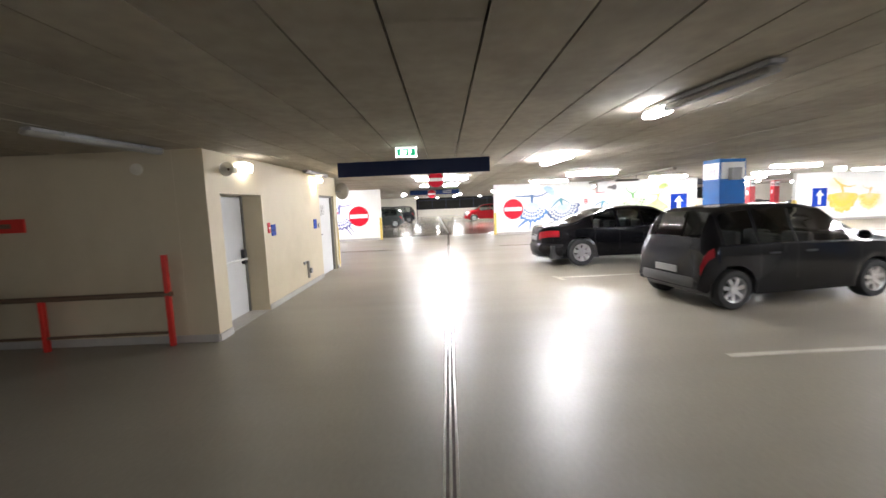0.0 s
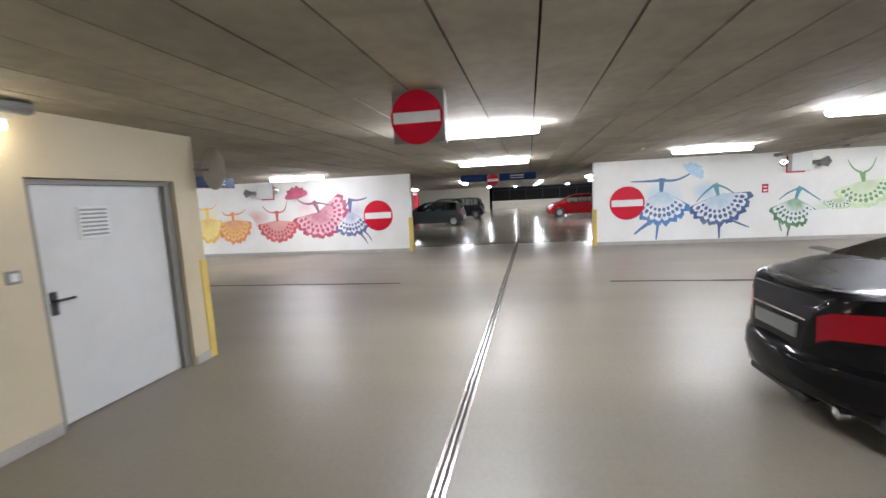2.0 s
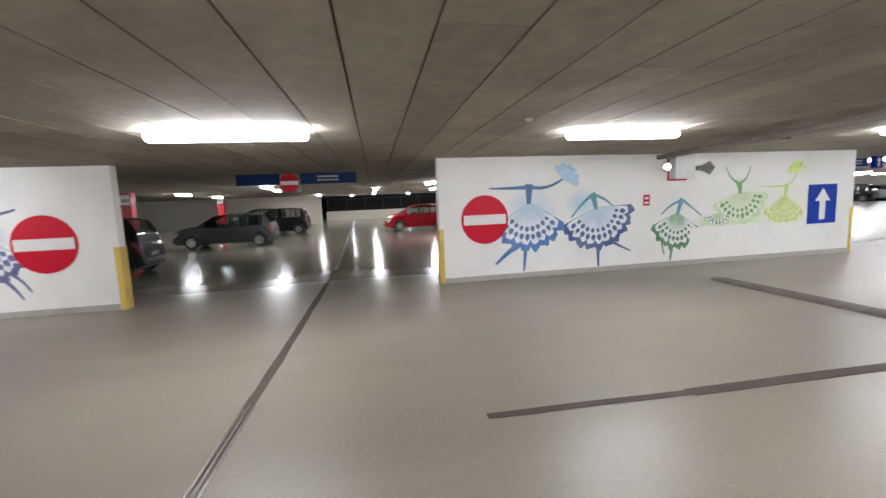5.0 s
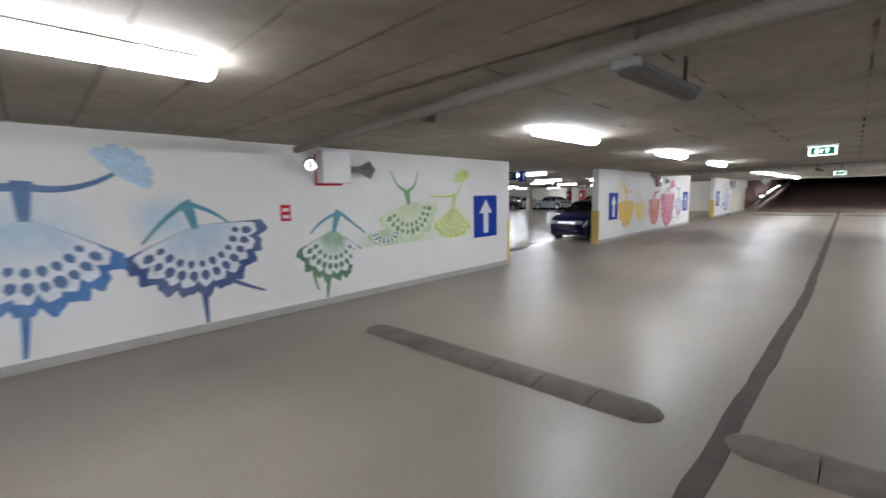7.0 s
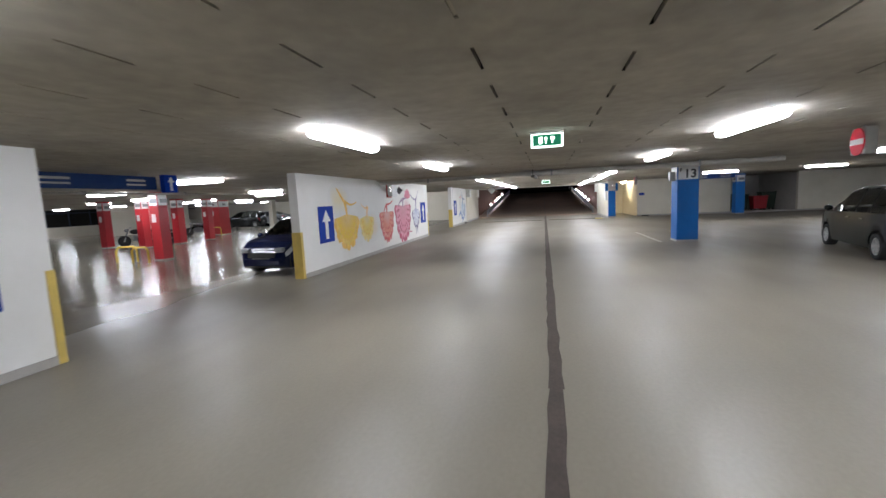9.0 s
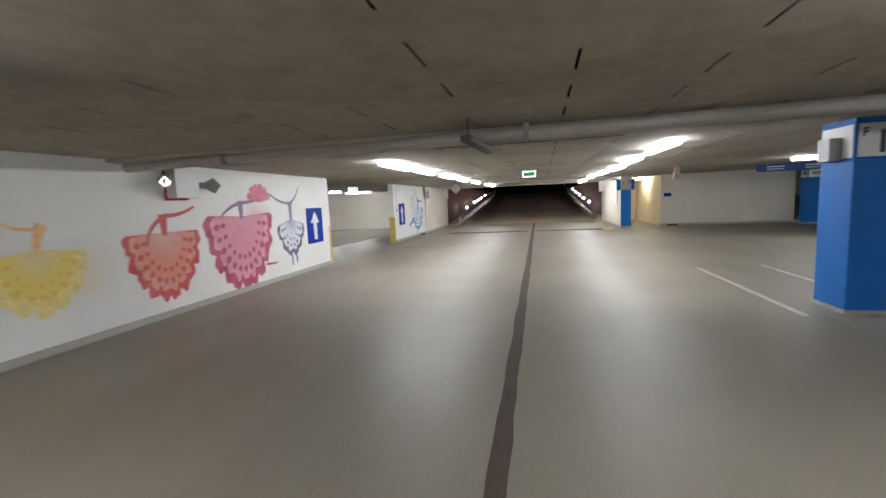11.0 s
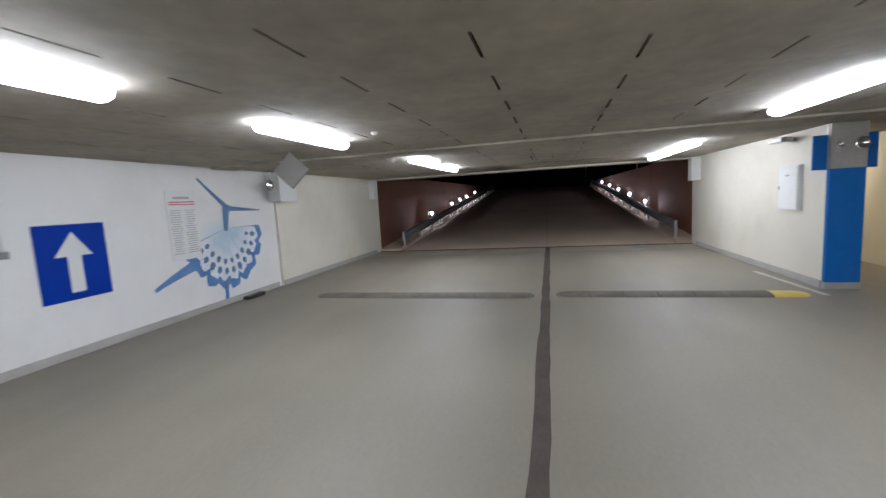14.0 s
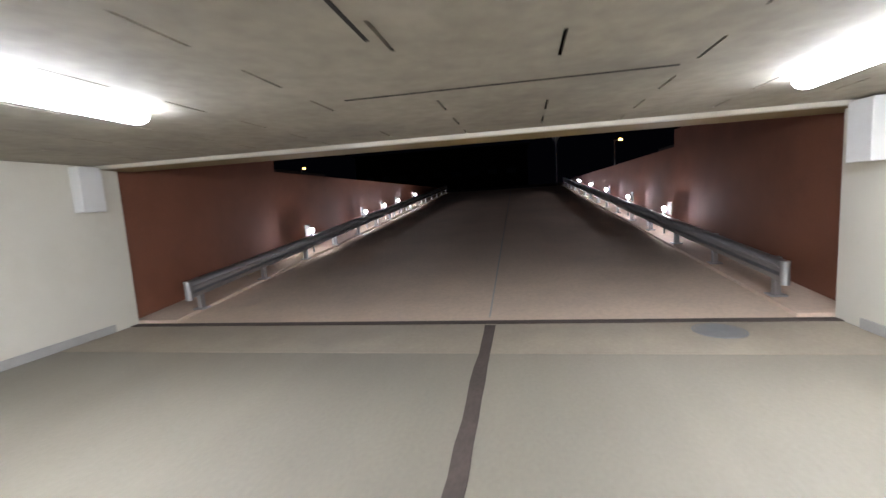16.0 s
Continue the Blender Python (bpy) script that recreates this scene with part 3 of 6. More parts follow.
d = core_thing("door_2", 5.66, 0.10, 0, "pale grey steel door with a vent grille and dark handle", "door")
d["kind"] = "structure"
part("leaf", boxed(-0.63, 0.60, 0.0, 0.05, 0.01, 1.98, bevel=0.006), M["door"], d)
bm = bmesh.new()
box(bm, 0.60, 0.685, -0.05, 0.06, 0.0, 2.02)
box(bm, -0.685, -0.63, -0.05, 0.06, 0.0, 2.02)
box(bm, -0.63, 0.60, -0.05, 0.06, 1.98, 2.02)
part("frame", bm, M["frame"], d, "grey-brown steel door frame")
vent = part("vent_grille", boxed(-0.27, 0.0, -0.012, -0.001, 1.52, 1.80, bevel=0.004), M["plastic"], d)
for k in range(7):
    part("slat", boxed(-0.25, -0.02, -0.02, -0.013, 1.545 + k * 0.036, 1.563 + k * 0.036), M["grey"], vent)
bm = bmesh.new()
rod(bm, (-0.55, -0.001, 1.05), (-0.55, -0.06, 1.05), 0.012)
rod(bm, (-0.55, -0.055, 1.05), (-0.42, -0.055, 1.05), 0.011)
box(bm, -0.575, -0.525, -0.01, -0.001, 0.93, 1.12)
part("door_handle", bm, M["dark"], d, "dark lever handle on a plate")

for u0, u1, z0, z1, mt, lab in ((1.80, 1.90, 1.32, 1.50, "sign_red", "small red and white safety plate on the cream wall"),
                                (1.95, 2.14, 1.26, 1.46, "sign_blue", "small blue information plate on the cream wall"),
                                (4.40, 4.62, 1.24, 1.46, "sign_blue", "small blue information plate beside the grey door")):
    p = core_thing("wall_plate", (u0 + u1) / 2, 0, (z0 + z1) / 2, lab, "sign", "plates on the stair core")
    w, h = (u1 - u0) / 2, (z1 - z0) / 2
    part("panel", boxed(-w, w, -0.014, -0.002, -h, h, bevel=0.003), M[mt], p)
    part("print", boxed(-w * 0.6, w * 0.6, -0.017, -0.0145, -h * 0.2, h * 0.1), M["sign_white"] if mt == "sign_red" else M["sign_navy_lit"], p)
p = core_thing("light_switch", 4.80, 0, 1.30, "small grey switch beside the door", "switch")
part("plate", boxed(-0.045, 0.045, -0.015, -0.002, -0.05, 0.05, bevel=0.004), M["grey"], p)
part("rocker", boxed(-0.025, 0.025, -0.022, -0.0155, -0.03, 0.03, bevel=0.003), M["plastic"], p)

p = core_thing("wall_hydrant", 3.62, 0, 0.22, "grey-brown wall valve with a short pipe and brackets", "valve")
bm = bmesh.new()
rod(bm, (0, -0.07, 0.0), (0, -0.07, 0.36), 0.03)
rod(bm, (0, -0.002, 0.33), (0, -0.07, 0.33), 0.02)
part("pipe", bm, M["pipe"], p, smooth=True)
part("valve", lathe(bmesh.new(), [(-0.02, 0.0), (-0.02, 0.055), (0.0, 0.06), (0.02, 0.055), (0.02, 0.0)], "y", 18, (0.0, -0.12, 0.16)), M["grey"], p, smooth=True)
part("bracket", boxed(-0.13, 0.13, -0.03, -0.002, 0.30, 0.36, bevel=0.005), M["grey"], p)

p = core_thing("emergency_lamp", 1.05, 0, 2.37, "lit white emergency lamp box above the fire door", "emergency lamp")
part("housing", boxed(-0.13, 0.13, -0.09, -0.002, 0.07, 0.10, bevel=0.01), M["plastic"], p)
part("cover", boxed(-0.12, 0.12, -0.12, -0.002, -0.07, 0.068, bevel=0.03), M["lamp_box"], p, "glowing white cover")
p = core_thing("wall_speaker", 0.45, 0, 2.29, "beige wall horn speaker with a bracket and cable", "speaker")
part("bracket", boxed(-0.04, 0.04, -0.12, -0.002, -0.03, 0.03, bevel=0.006), M["rust_bar"], p)
part("horn", lathe(bmesh.new(), [(0.0, 0.0), (0.0, 0.04), (-0.06, 0.05), (-0.13, 0.10), (-0.135, 0.09), (-0.07, 0.02)], "x", 20, (-0.02, -0.14, 0.0)), M["cream"], p, smooth=True)
part("driver", boxed(-0.02, 0.10, -0.18, -0.11, -0.04, 0.04, bevel=0.02), M["cream"], p)
p = core_thing("convex_mirror", 6.70, -0.10, 2.17, "round convex traffic mirror with a pale rim at the corner", "mirror")
part("arm", rod(bmesh.new(), (-0.05, 0.10, 0.0), (0.08, -0.05, 0.0), 0.018), M["grey"], p)
mm = pose(0.06, -0.05, 0, 0, 0, 68) @ Matrix.Diagonal((0.82, 0.82, 0.82, 1))
bm = lathe(bmesh.new(), [(0.04, 0.0), (0.03, 0.16), (0.0, 0.27), (-0.02, 0.285), (-0.03, 0.27)], "y", 28)
bmesh.ops.transform(bm, matrix=mm, verts=bm.verts)
part("rim", bm, M["pipe"], p, smooth=True)
bm = lathe(bmesh.new(), [(-0.028, 0.268), (-0.05, 0.18), (-0.06, 0.0)], "y", 28)
bmesh.ops.transform(bm, matrix=mm, verts=bm.verts)
part("mirror_face", bm, M["chrome"], p, smooth=True)
p = thing("junction_box", CORE @ pose(0, 0.85, 2.30, 0, 0, -90), "round cream junction box under the ceiling", "junction box")
part("cover", lathe(bmesh.new(), [(-0.002, 0.075), (-0.04, 0.07), (-0.05, 0.0)], "y", 20), M["cream"], p, smooth=True)


# ---------------------------------------------------------------- ceiling lights
def build_light(lit, m, warm=False, long=1.0, body="grey", cover="dull"):
    lab = "lit white fluorescent batten light under the ceiling" if lit else "unlit grey fluorescent batten light under the ceiling"
    L = thing("ceiling_light", m, lab, "ceiling light", "ceiling lights")
    bm = boxed(-0.055, 0.055, -0.76 * long, 0.76 * long, -0.035, -0.001, bevel=0.008)
    part("housing", bm, M["plastic"] if lit else M[body], L)
    bm = bmesh.new()
    prof = [(-0.092, -0.035), (-0.096, -0.06), (-0.075, -0.09), (-0.03, -0.108), (0.03, -0.108), (0.075, -0.09), (0.096, -0.06), (0.092, -0.035)]
    if not lit:
        prof = [(x * 0.55, -0.035 + (z + 0.035) * 0.6) for x, z in prof]
    stations = [(-0.79, 0.25), (-0.785, 0.75), (-0.765, 1.0), (0.765, 1.0), (0.785, 0.75), (0.79, 0.25)]
    rings = [[bm.verts.new((x * s, y * long, -0.035 + (z + 0.035) * s)) for x, z in prof] for y, s in stations]
    for a, b in zip(rings, rings[1:]):
        for i in range(len(prof) - 1):
            bm.faces.new((a[i], a[i + 1], b[i + 1], b[i]))
    bm.faces.new(rings[0])
    bm.faces.new(rings[-1])
    part("diffuser", bm, (M["lamp_warm"] if warm else M["lamp"]) if lit else M[cover], L, smooth=True)
    for y in (-0.45, 0.45):
        part("bracket", boxed(-0.065, 0.065, y - 0.02, y + 0.02, -0.04, 0.0), M["grey"], L)
    return L


Z = CEIL
first = build_light(True, pose(3.3, 5.4, Z))
LIT = [(3.5, 0.66), (2.0, -5.05), (3.3, 10.6), (3.35, 15.1), (3.3, 19.7),
       (3.2, 27.7), (3.25, 29.8), (3.3, 32.4), (3.32, 35.0), (3.4, 37.9), (3.5, 42.0), (3.5, 44.0),
       (8.4, 0.60), (8.0, 5.4), (8.0, 12.1), (8.1, 16.4), (8.1, 20.7), (8.12, 27.4), (8.2, 30.2), (8.4, 33.1), (8.35, 35.7), (8.3, 38.4),
       (8.45, 43.1), (8.5, 45.1), (3.0, -10.3), (3.0, -16.0), (8.4, -10.5), (8.4, -17.0)]
for x, y in LIT:
    copy_thing(first, pose(x, y, Z))
# crosswise lights of the bays on both sides
# some are out of view, added only to brighten the bays and the start
CROSS = [(13.2, 2.65), (13.9, 33.4), (14.7, 23.6), (18.0, 33.0), (12.1, 18.0), (-2.75, 19.2), (-8.8, 30.7), (-10.2, 36.9), (-30.0, 49.0), (-9.0, 14.0), (-9.0, 22.0),
         (-20.2, 37.4), (-19.0, 29.5), (-26.8, 37.0), (-17.5, 39.7), (-22.0, 45.5), (-34.0, 38.0), (-33.5, 33.5), (-27.0, 30.5), (-23.0, 50.4), (-11.4, 45.9), (-20.5, 53.6), (-27.0, 24.0), (-13.5, 27.5), (-15.5, 33.5), (-6.0, 26.5), (-16.5, 21.0), (-5.5, 41.5), (-5.0, 44.6), (-3.6, 28.4), (-9.5, -1.5), (-16.0, 3.0), (-23.0, 3.2), (-29.0, 3.4), (-15.0, -6.5),
         (-22.0, -7.0), (24.0, 8.0), (27.0, 20.0), (22.0, 34.0), (-8.0, -14.0), (-4.0, -9.5), (-5.5, -13.0), (-10.0, -17.0), (-3.5, -17.0), (-10.5, 5.2), (-13.5, -1.8), (-12.0, 7.2), (-20.0, 7.0), (-33.5, 1.5), (-27.0, -1.0), (-34.0, 7.0), (27.0, -8.0), (27.5, 2.8), (19.5, 8.5), (15.5, 9.5)]
for x, y in CROSS:
    copy_thing(first, pose(x, y, Z, 0, 0, 90))
off = build_light(False, pose(16.85, -3.24, Z, 0, 0, 82))
for x, y, ln in ((5.26, 7.85, 0.56), (5.37, 24.1, 0.8)):
    dead = build_light(False, pose(x, y, 2.35, 0, 0, -4), long=ln, body="batten_dark", cover="batten_dark")
    tagged(dead, "dark brown unlit batten light hung on rods below a ceiling pipe")
    for q in (-0.62 * ln, 0.62 * ln):
        part("hanger", rod(bmesh.new(), (0, q, -0.001), (0, q, CEIL - 2.35), 0.012), M["batten_dark"], dead)
tagged(build_light(False, pose(14.1, 39.4, Z, 0, 0, 90)), "unlit grey batten light before the back wall")
# a tube lit at one end over the bays, and the warm one over the core doors
half = thing("ceiling_light", pose(17.72, 2.26, Z, 0, 0, 92), "batten light with one lit and one dead tube", "ceiling light", "ceiling lights")
part("housing", boxed(-0.055, 0.055, -1.15, 0.30, -0.035, -0.001, bevel=0.008), M["grey"], half)
part("dead_tube", boxed(-0.05, 0.05, -1.13, -0.01, -0.085, -0.036, bevel=0.02), M["dull"], half, "dark unlit tube cover")
part("diffuser", boxed(-0.06, 0.06, 0.0, 0.29, -0.095, -0.036, bevel=0.022), M["lamp"], half)
copy_thing(half, pose(-4.6, 36.5, Z, 0, 0, 90))
wl = build_light(False, CORE @ pose(4.15, -0.22, TOP - 0.02, 0, 0, 90))
wl2 = thing("wall_lamp", CORE @ pose(4.62, -0.12, 2.38), "bright warm lamp over the core doors", "wall lamp")
part("bracket", boxed(-0.05, 0.05, 0.0, 0.118, -0.02, 0.02), M["grey"], wl2)
part("shade", boxed(-0.20, 0.20, -0.06, 0.04, 0.021, 0.05, bevel=0.01), M["plastic"], wl2)
part("tube", boxed(-0.19, 0.19, -0.05, 0.03, -0.05, 0.020, bevel=0.02), M["lamp_core"], wl2, "glowing warm tube")
rec = build_light(True, pose(11.6, 45.0, Z), warm=True)
tagged(rec, "warm lit batten light in the recess beside the ramp")


# ---------------------------------------------------------------- signs
def disc(bm, r, y0, y1, n=40, cx=0.0, cz=0.0):
    return lathe(bm, [(y0, 0.0001), (y0, r), (y1, r), (y1, 0.0001)], "y", n, (cx, 0, cz))


def no_entry(m, r, label, group="no entry signs", hung=0.0):
    s = thing("no_entry_sign", m, label, "traffic sign", group)
    part("plate", disc(bmesh.new(), r, -0.012, 0.0), M["sign_red"], s)
    part("bar", boxed(-r * 0.90, r * 0.90, -0.017, -0.0125, -r * 0.20, r * 0.20), M["sign_white"], s, "white horizontal bar")
    if hung:
        part("box_back", boxed(-r * 0.95, r * 1.05, 0.001, 0.14, -r * 0.95, r * 1.0, bevel=0.01), M["frame"], s)
        part("hanger", rod(bmesh.new(), (0, 0.07, r * 0.9), (0, 0.07, hung), 0.015), M["grey"], s)
    return s


no_entry(pose(0.004, 4.48, 1.27, 0, 0, 90), 0.50, "large round red no entry sign on the blue mural wall")
no_entry(pose(0.004, -3.33, 1.23, 0, 0, 90), 0.50, "large round red no entry sign on the pink mural wall")
no_entry(pose(10.35, 0.36, 2.33, 0, 0, 90), 0.20, "red no entry sign box hanging from the ceiling", hung=0.18)
no_entry(pose(-2.20, 0.40, 2.25, 0, 0, 90), 0.22, "round no entry sign hanging before a blue direction board", hung=0.26)
no_entry(pose(10.15, 17.9, 2.28, 0, 0, -98), 0.20, "round no entry sign hanging over the bay lane", hung=0.24)
no_entry(pose(10.2, 33.9, 2.25, 0, 0, -102), 0.20, "round no entry sign hanging turned aside", hung=0.27)


def arrow_sign(m, w, h, label, kind="arrow", box_depth=0.0):
    s = thing("direction_sign", m, label, "traffic sign", "blue signs")
    part("plate", boxed(-w / 2, w / 2, -0.012 - box_depth, 0.0, -h / 2, h / 2, bevel=0.004), M["sign_blue"], s)
    f = -0.013 - box_depth
    bm = bmesh.new()
    if kind == "arrow":
        pts = [(-0.10, -0.40), (0.10, -0.40), (0.10, 0.08), (0.27, 0.08), (0.0, 0.40), (-0.27, 0.08), (-0.10, 0.08)]
    else:
        pts = [(-0.09, -0.42), (0.09, -0.42), (0.09, 0.20), (-0.09, 0.20)]
    lo = [bm.verts.new((x * w, f, z * h)) for x, z in pts]
    hi = [bm.verts.new((x * w, f - 0.003, z * h)) for x, z in pts]
    bm.faces.new(hi)
    for i in range(len(pts)):
        j = (i + 1) % len(pts)
        bm.faces.new((lo[i], lo[j], hi[j], hi[i]))
    part("arrow" if kind == "arrow" else "stem", bm, M["sign_white"], s)
    if kind != "arrow":
        part("bar", boxed(-0.22 * w, 0.22 * w, f - 0.004, f, 0.21 * h, 0.34 * h), M["sign_red"], s, "red bar across the stem")
    return s


arrow_sign(pose(0.004, 13.06, 1.24, 0, 0, 90), 0.86, 0.95, "blue one-way sign with a white arrow on the green mural wall")
arrow_sign(pose(0.004, 20.55, 1.23, 0, 0, 90), 0.80, 0.96, "blue one-way sign with a white arrow on the yellow mural wall")
arrow_sign(pose(0.004, 29.96, 1.20, 0, 0, 90), 0.84, 0.96, "blue one-way sign with a white arrow beside the red mural")
arrow_sign(pose(0.004, 37.77, 1.20, 0, 0, 90), 0.84, 0.96, "blue one-way sign with a white arrow near the ramp")
arrow_sign(pose(0.004, -10.6, 1.10, 0, 0, 90), 0.78, 0.90, "blue dead-end sign with a red bar on the mural wall", kind="dead_end")


def beam_sign(m, length, h, label, texts, navy="sign_navy", arrow=None):
    s = thing("hanging_board", m, label, "direction board", "hanging boards")
    part("board", boxed(-length / 2, length / 2, -0.03, 0.03, -h, 0.0, bevel=0.006), M[navy], s)
    for x in (-length * 0.36, length * 0.36):
        part("hanger", boxed(x - 0.02, x + 0.02, -0.012, 0.012, 0.001, CEIL - m.translation.z), M["grey"], s)
    for k, (x, w) in enumerate(texts):
        bm = bmesh.new()
        box(bm, x - w / 2, x + w / 2, -0.034, -0.0305, -h * 0.42, -h * 0.26)
        box(bm, x - w / 2, x + w / 2, -0.034, -0.0305, -h * 0.72, -h * 0.60)
        part("lettering", bm, M["pipe"], s, "two rows of pale lettering bars")
    if arrow is not None:
        bm = bmesh.new()
        x = arrow
        for pts in (((-0.02, -0.2), (0.02, -0.2), (0.02, -0.1), (-0.02, -0.1)), ((-0.06, -0.1), (0.06, -0.1), (0.0, -0.03))):
            bm.faces.new([bm.verts.new((x + px, -0.033, pz)) for px, pz in pts])
        part("arrow", bm, M["pipe"], s)
    return s


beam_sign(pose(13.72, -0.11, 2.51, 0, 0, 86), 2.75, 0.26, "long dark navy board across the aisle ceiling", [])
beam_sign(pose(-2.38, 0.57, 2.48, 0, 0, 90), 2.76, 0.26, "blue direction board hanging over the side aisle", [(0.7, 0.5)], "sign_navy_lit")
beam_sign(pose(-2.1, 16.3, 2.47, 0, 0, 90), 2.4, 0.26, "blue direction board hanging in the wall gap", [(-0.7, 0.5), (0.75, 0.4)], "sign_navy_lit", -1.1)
arrow_sign(pose(-2.05, 17.72, 2.33, 0, 0, 90), 0.32, 0.36, "small blue arrow box at the end of the board", box_depth=0.10)
beam_sign(pose(-2.2, 33.3, 2.47, 0, 0, 90), 2.45, 0.26, "blue direction board hanging in the wall gap", [(-0.7, 0.5), (0.75, 0.4)], "sign_navy_lit", -1.1)
arrow_sign(pose(-2.15, 34.75, 2.33, 0, 0, 90), 0.32, 0.36, "small blue arrow box at the end of the board", box_depth=0.10)
beam_sign(pose(14.6, 36.3, 2.47, 0, 0, -6), 2.1, 0.26, "blue direction board hanging before the back wall", [(-0.5, 0.5), (0.6, 0.5)], "sign_navy_lit")
beam_sign(pose(4.9, -6.1, 2.48, 0, 0, 178), 2.9, 0.26, "blue direction board hanging over the cross aisle", [(-0.6, 0.6), (0.9, 0.4)], "sign_navy_lit", -1.2)
for x, y, rz in ((5.68, 15.9, 0), (5.79, 32.6, 0), (15.5, -0.15, 91.9), (-2.09, 37.3, 35), (-3.4, 1.6, 90)):
    s = thing("exit_sign", pose(x, y, CEIL, 0, 0, rz) @ Matrix.Scale(0.74 if x > 15 else 1.0, 4), "lit white and green exit sign box under the ceiling", "exit sign", "exit signs")
    part("housing", boxed(-0.21, 0.21, -0.05, 0.05, -0.04, -0.001, bevel=0.006), M["plastic"], s)
    part("light_box", boxed(-0.195, 0.195, -0.055, 0.055, -0.200, -0.041, bevel=0.008), M["exit_white"], s, "glowing white box")
    part("panel", boxed(-0.172, 0.172, -0.060, -0.0555, -0.188, -0.052), M["exit_green"], s, "dark green panel")
    if y == 32.6:
        lettering("lettering", "WYJŚCIE", 0.075, pose(0, -0.0625, -0.095), M["sign_white"], s)
        part("text_bar", boxed(-0.14, 0.14, -0.063, -0.0605, -0.172, -0.152), M["sign_white"], s)
    else:
        for x0, x1, z0, z1 in ((-0.10, -0.055, -0.160, -0.080), (-0.022, -0.006, -0.160, -0.105), (0.045, 0.093, -0.117, -0.080), (0.055, 0.072, -0.160, -0.121)):
            part("symbol", boxed(x0, x1, -0.063, -0.0605, z0, z1), M["exit_white"], s, "plain white symbol bar")
        bm = bmesh.new()
        bm.faces.new([bm.verts.new(q) for q in ((-0.040, -0.062, -0.105), (0.012, -0.062, -0.105), (-0.014, -0.062, -0.080))])
        part("arrow_head", bm, M["exit_white"], s)


# ---------------------------------------------------------------- fixtures on the mural walls
def alarm_unit(y, mirror=1, back="sign_red"):
    s = thing("alarm_unit", pose(0.0, y, 2.16, 0, 0, 90), "white alarm box with red back plate, round lamp and horn", "alarm box", "alarm units")
    k = mirror
    a, b = sorted((-0.215 * k, 0.26 * k))
    part("back_plate", boxed(a, b, -0.04, -0.002, -0.235, 0.25, bevel=0.01), M[back], s, "red back box")
    a, b = sorted((-0.20 * k, 0.30 * k))
    part("front_box", boxed(a, b, -0.24, -0.041, -0.20, 0.30, bevel=0.012), M["plastic"], s)
    part("lamp_head", lathe(bmesh.new(), [(0.0, 0.05), (-0.05, 0.10), (-0.09, 0.115), (-0.10, 0.09), (-0.075, 0.0)], "y", 24, (-0.42 * k, -0.16, 0.06)), M["chrome"], s, "round chrome lamp", smooth=True)
    part("lamp_arm", rod(bmesh.new(), (-0.42 * k, -0.16, 0.06), (-0.19 * k, -0.08, 0.06), 0.03), M["grey"], s)
    bm = lathe(bmesh.new(), [(0.30 * k, 0.05), (0.50 * k, 0.055), (0.72 * k, 0.15), (0.725 * k, 0.14), (0.52 * k, 0.03)], "x", 4, (0, -0.18, 0.02))
    part("horn", bm, M["grey"], s, "grey flared horn")
    return s


alarm_unit(8.95)
alarm_unit(-7.2, -1)
alarm_unit(25.4)
g = thing("alarm_unit", pose(0.0, 42.0, 2.16, 0, 0, 90), "white wall box with a round chrome lamp beside the mural", "alarm box", "alarm units")
part("front_box", boxed(-0.30, 0.32, -0.36, -0.062, -0.28, 0.30, bevel=0.012), M["plastic"], g)
part("lamp_head", lathe(bmesh.new(), [(0.0, 0.05), (-0.05, 0.10), (-0.09, 0.12), (-0.10, 0.09), (-0.075, 0.0)], "y", 24, (-0.50, -0.20, 0.06)), M["chrome"], g, "round chrome lamp", smooth=True)
part("lamp_arm", rod(bmesh.new(), (-0.50, -0.2, 0.06), (-0.28, -0.2, 0.06), 0.03), M["grey"], g)
s = thing("diamond_board", pose(2.27, 39.26, 2.26, 0, 0, 12), "grey square board hanging by its corner under the ceiling", "hanging board")
bm = boxed(-0.185, 0.185, -0.025, 0.025, -0.185, 0.185, bevel=0.006)
bmesh.ops.rotate(bm, matrix=Matrix.Rotation(radians(45), 3, "Y"), verts=bm.verts)
part("board", bm, M["frame"], s)
part("hanger", boxed(-0.02, 0.02, -0.012, 0.012, 0.24, 0.275), M["grey"], s)

s = thing("notice", pose(0.004, 8.22, 1.52, 0, 0, 90), "small red and white notice on the mural wall", "notice")
part("sheet", boxed(-0.08, 0.08, -0.006, -0.001, -0.12, 0.12), M["sign_red"], s)
bm = bmesh.new()
for k in range(2):
    box(bm, -0.05, 0.05, -0.008, -0.0065, -0.08 + k * 0.1, -0.03 + k * 0.1)
part("print", bm, M["sign_white"], s)
s = thing("notice_board", pose(0.004, 39.5, 1.54, 0, 0, 90), "white printed rules board with a red heading on the wall", "notice board")
part("sheet", boxed(-0.29, 0.29, -0.012, -0.001, -0.57, 0.57, bevel=0.004), M["sign_white"], s)
part("heading", boxed(-0.26, 0.26, -0.0145, -0.0125, 0.375, 0.39), M["sign_red"], s, "thin red heading line")
part("heading", boxed(-0.26, 0.26, -0.0145, -0.0125, 0.335, 0.35), M["sign_red"], s, "thin red heading line")
bm = bmesh.new()
rr = random.Random(5)
for col in (-0.145, 0.145):
    for k in range(20):
        w = rr.uniform(0.07, 0.115)
        box(bm, col - w, col + w, -0.0142, -0.0125, 0.24 - k * 0.037, 0.252 - k * 0.037)
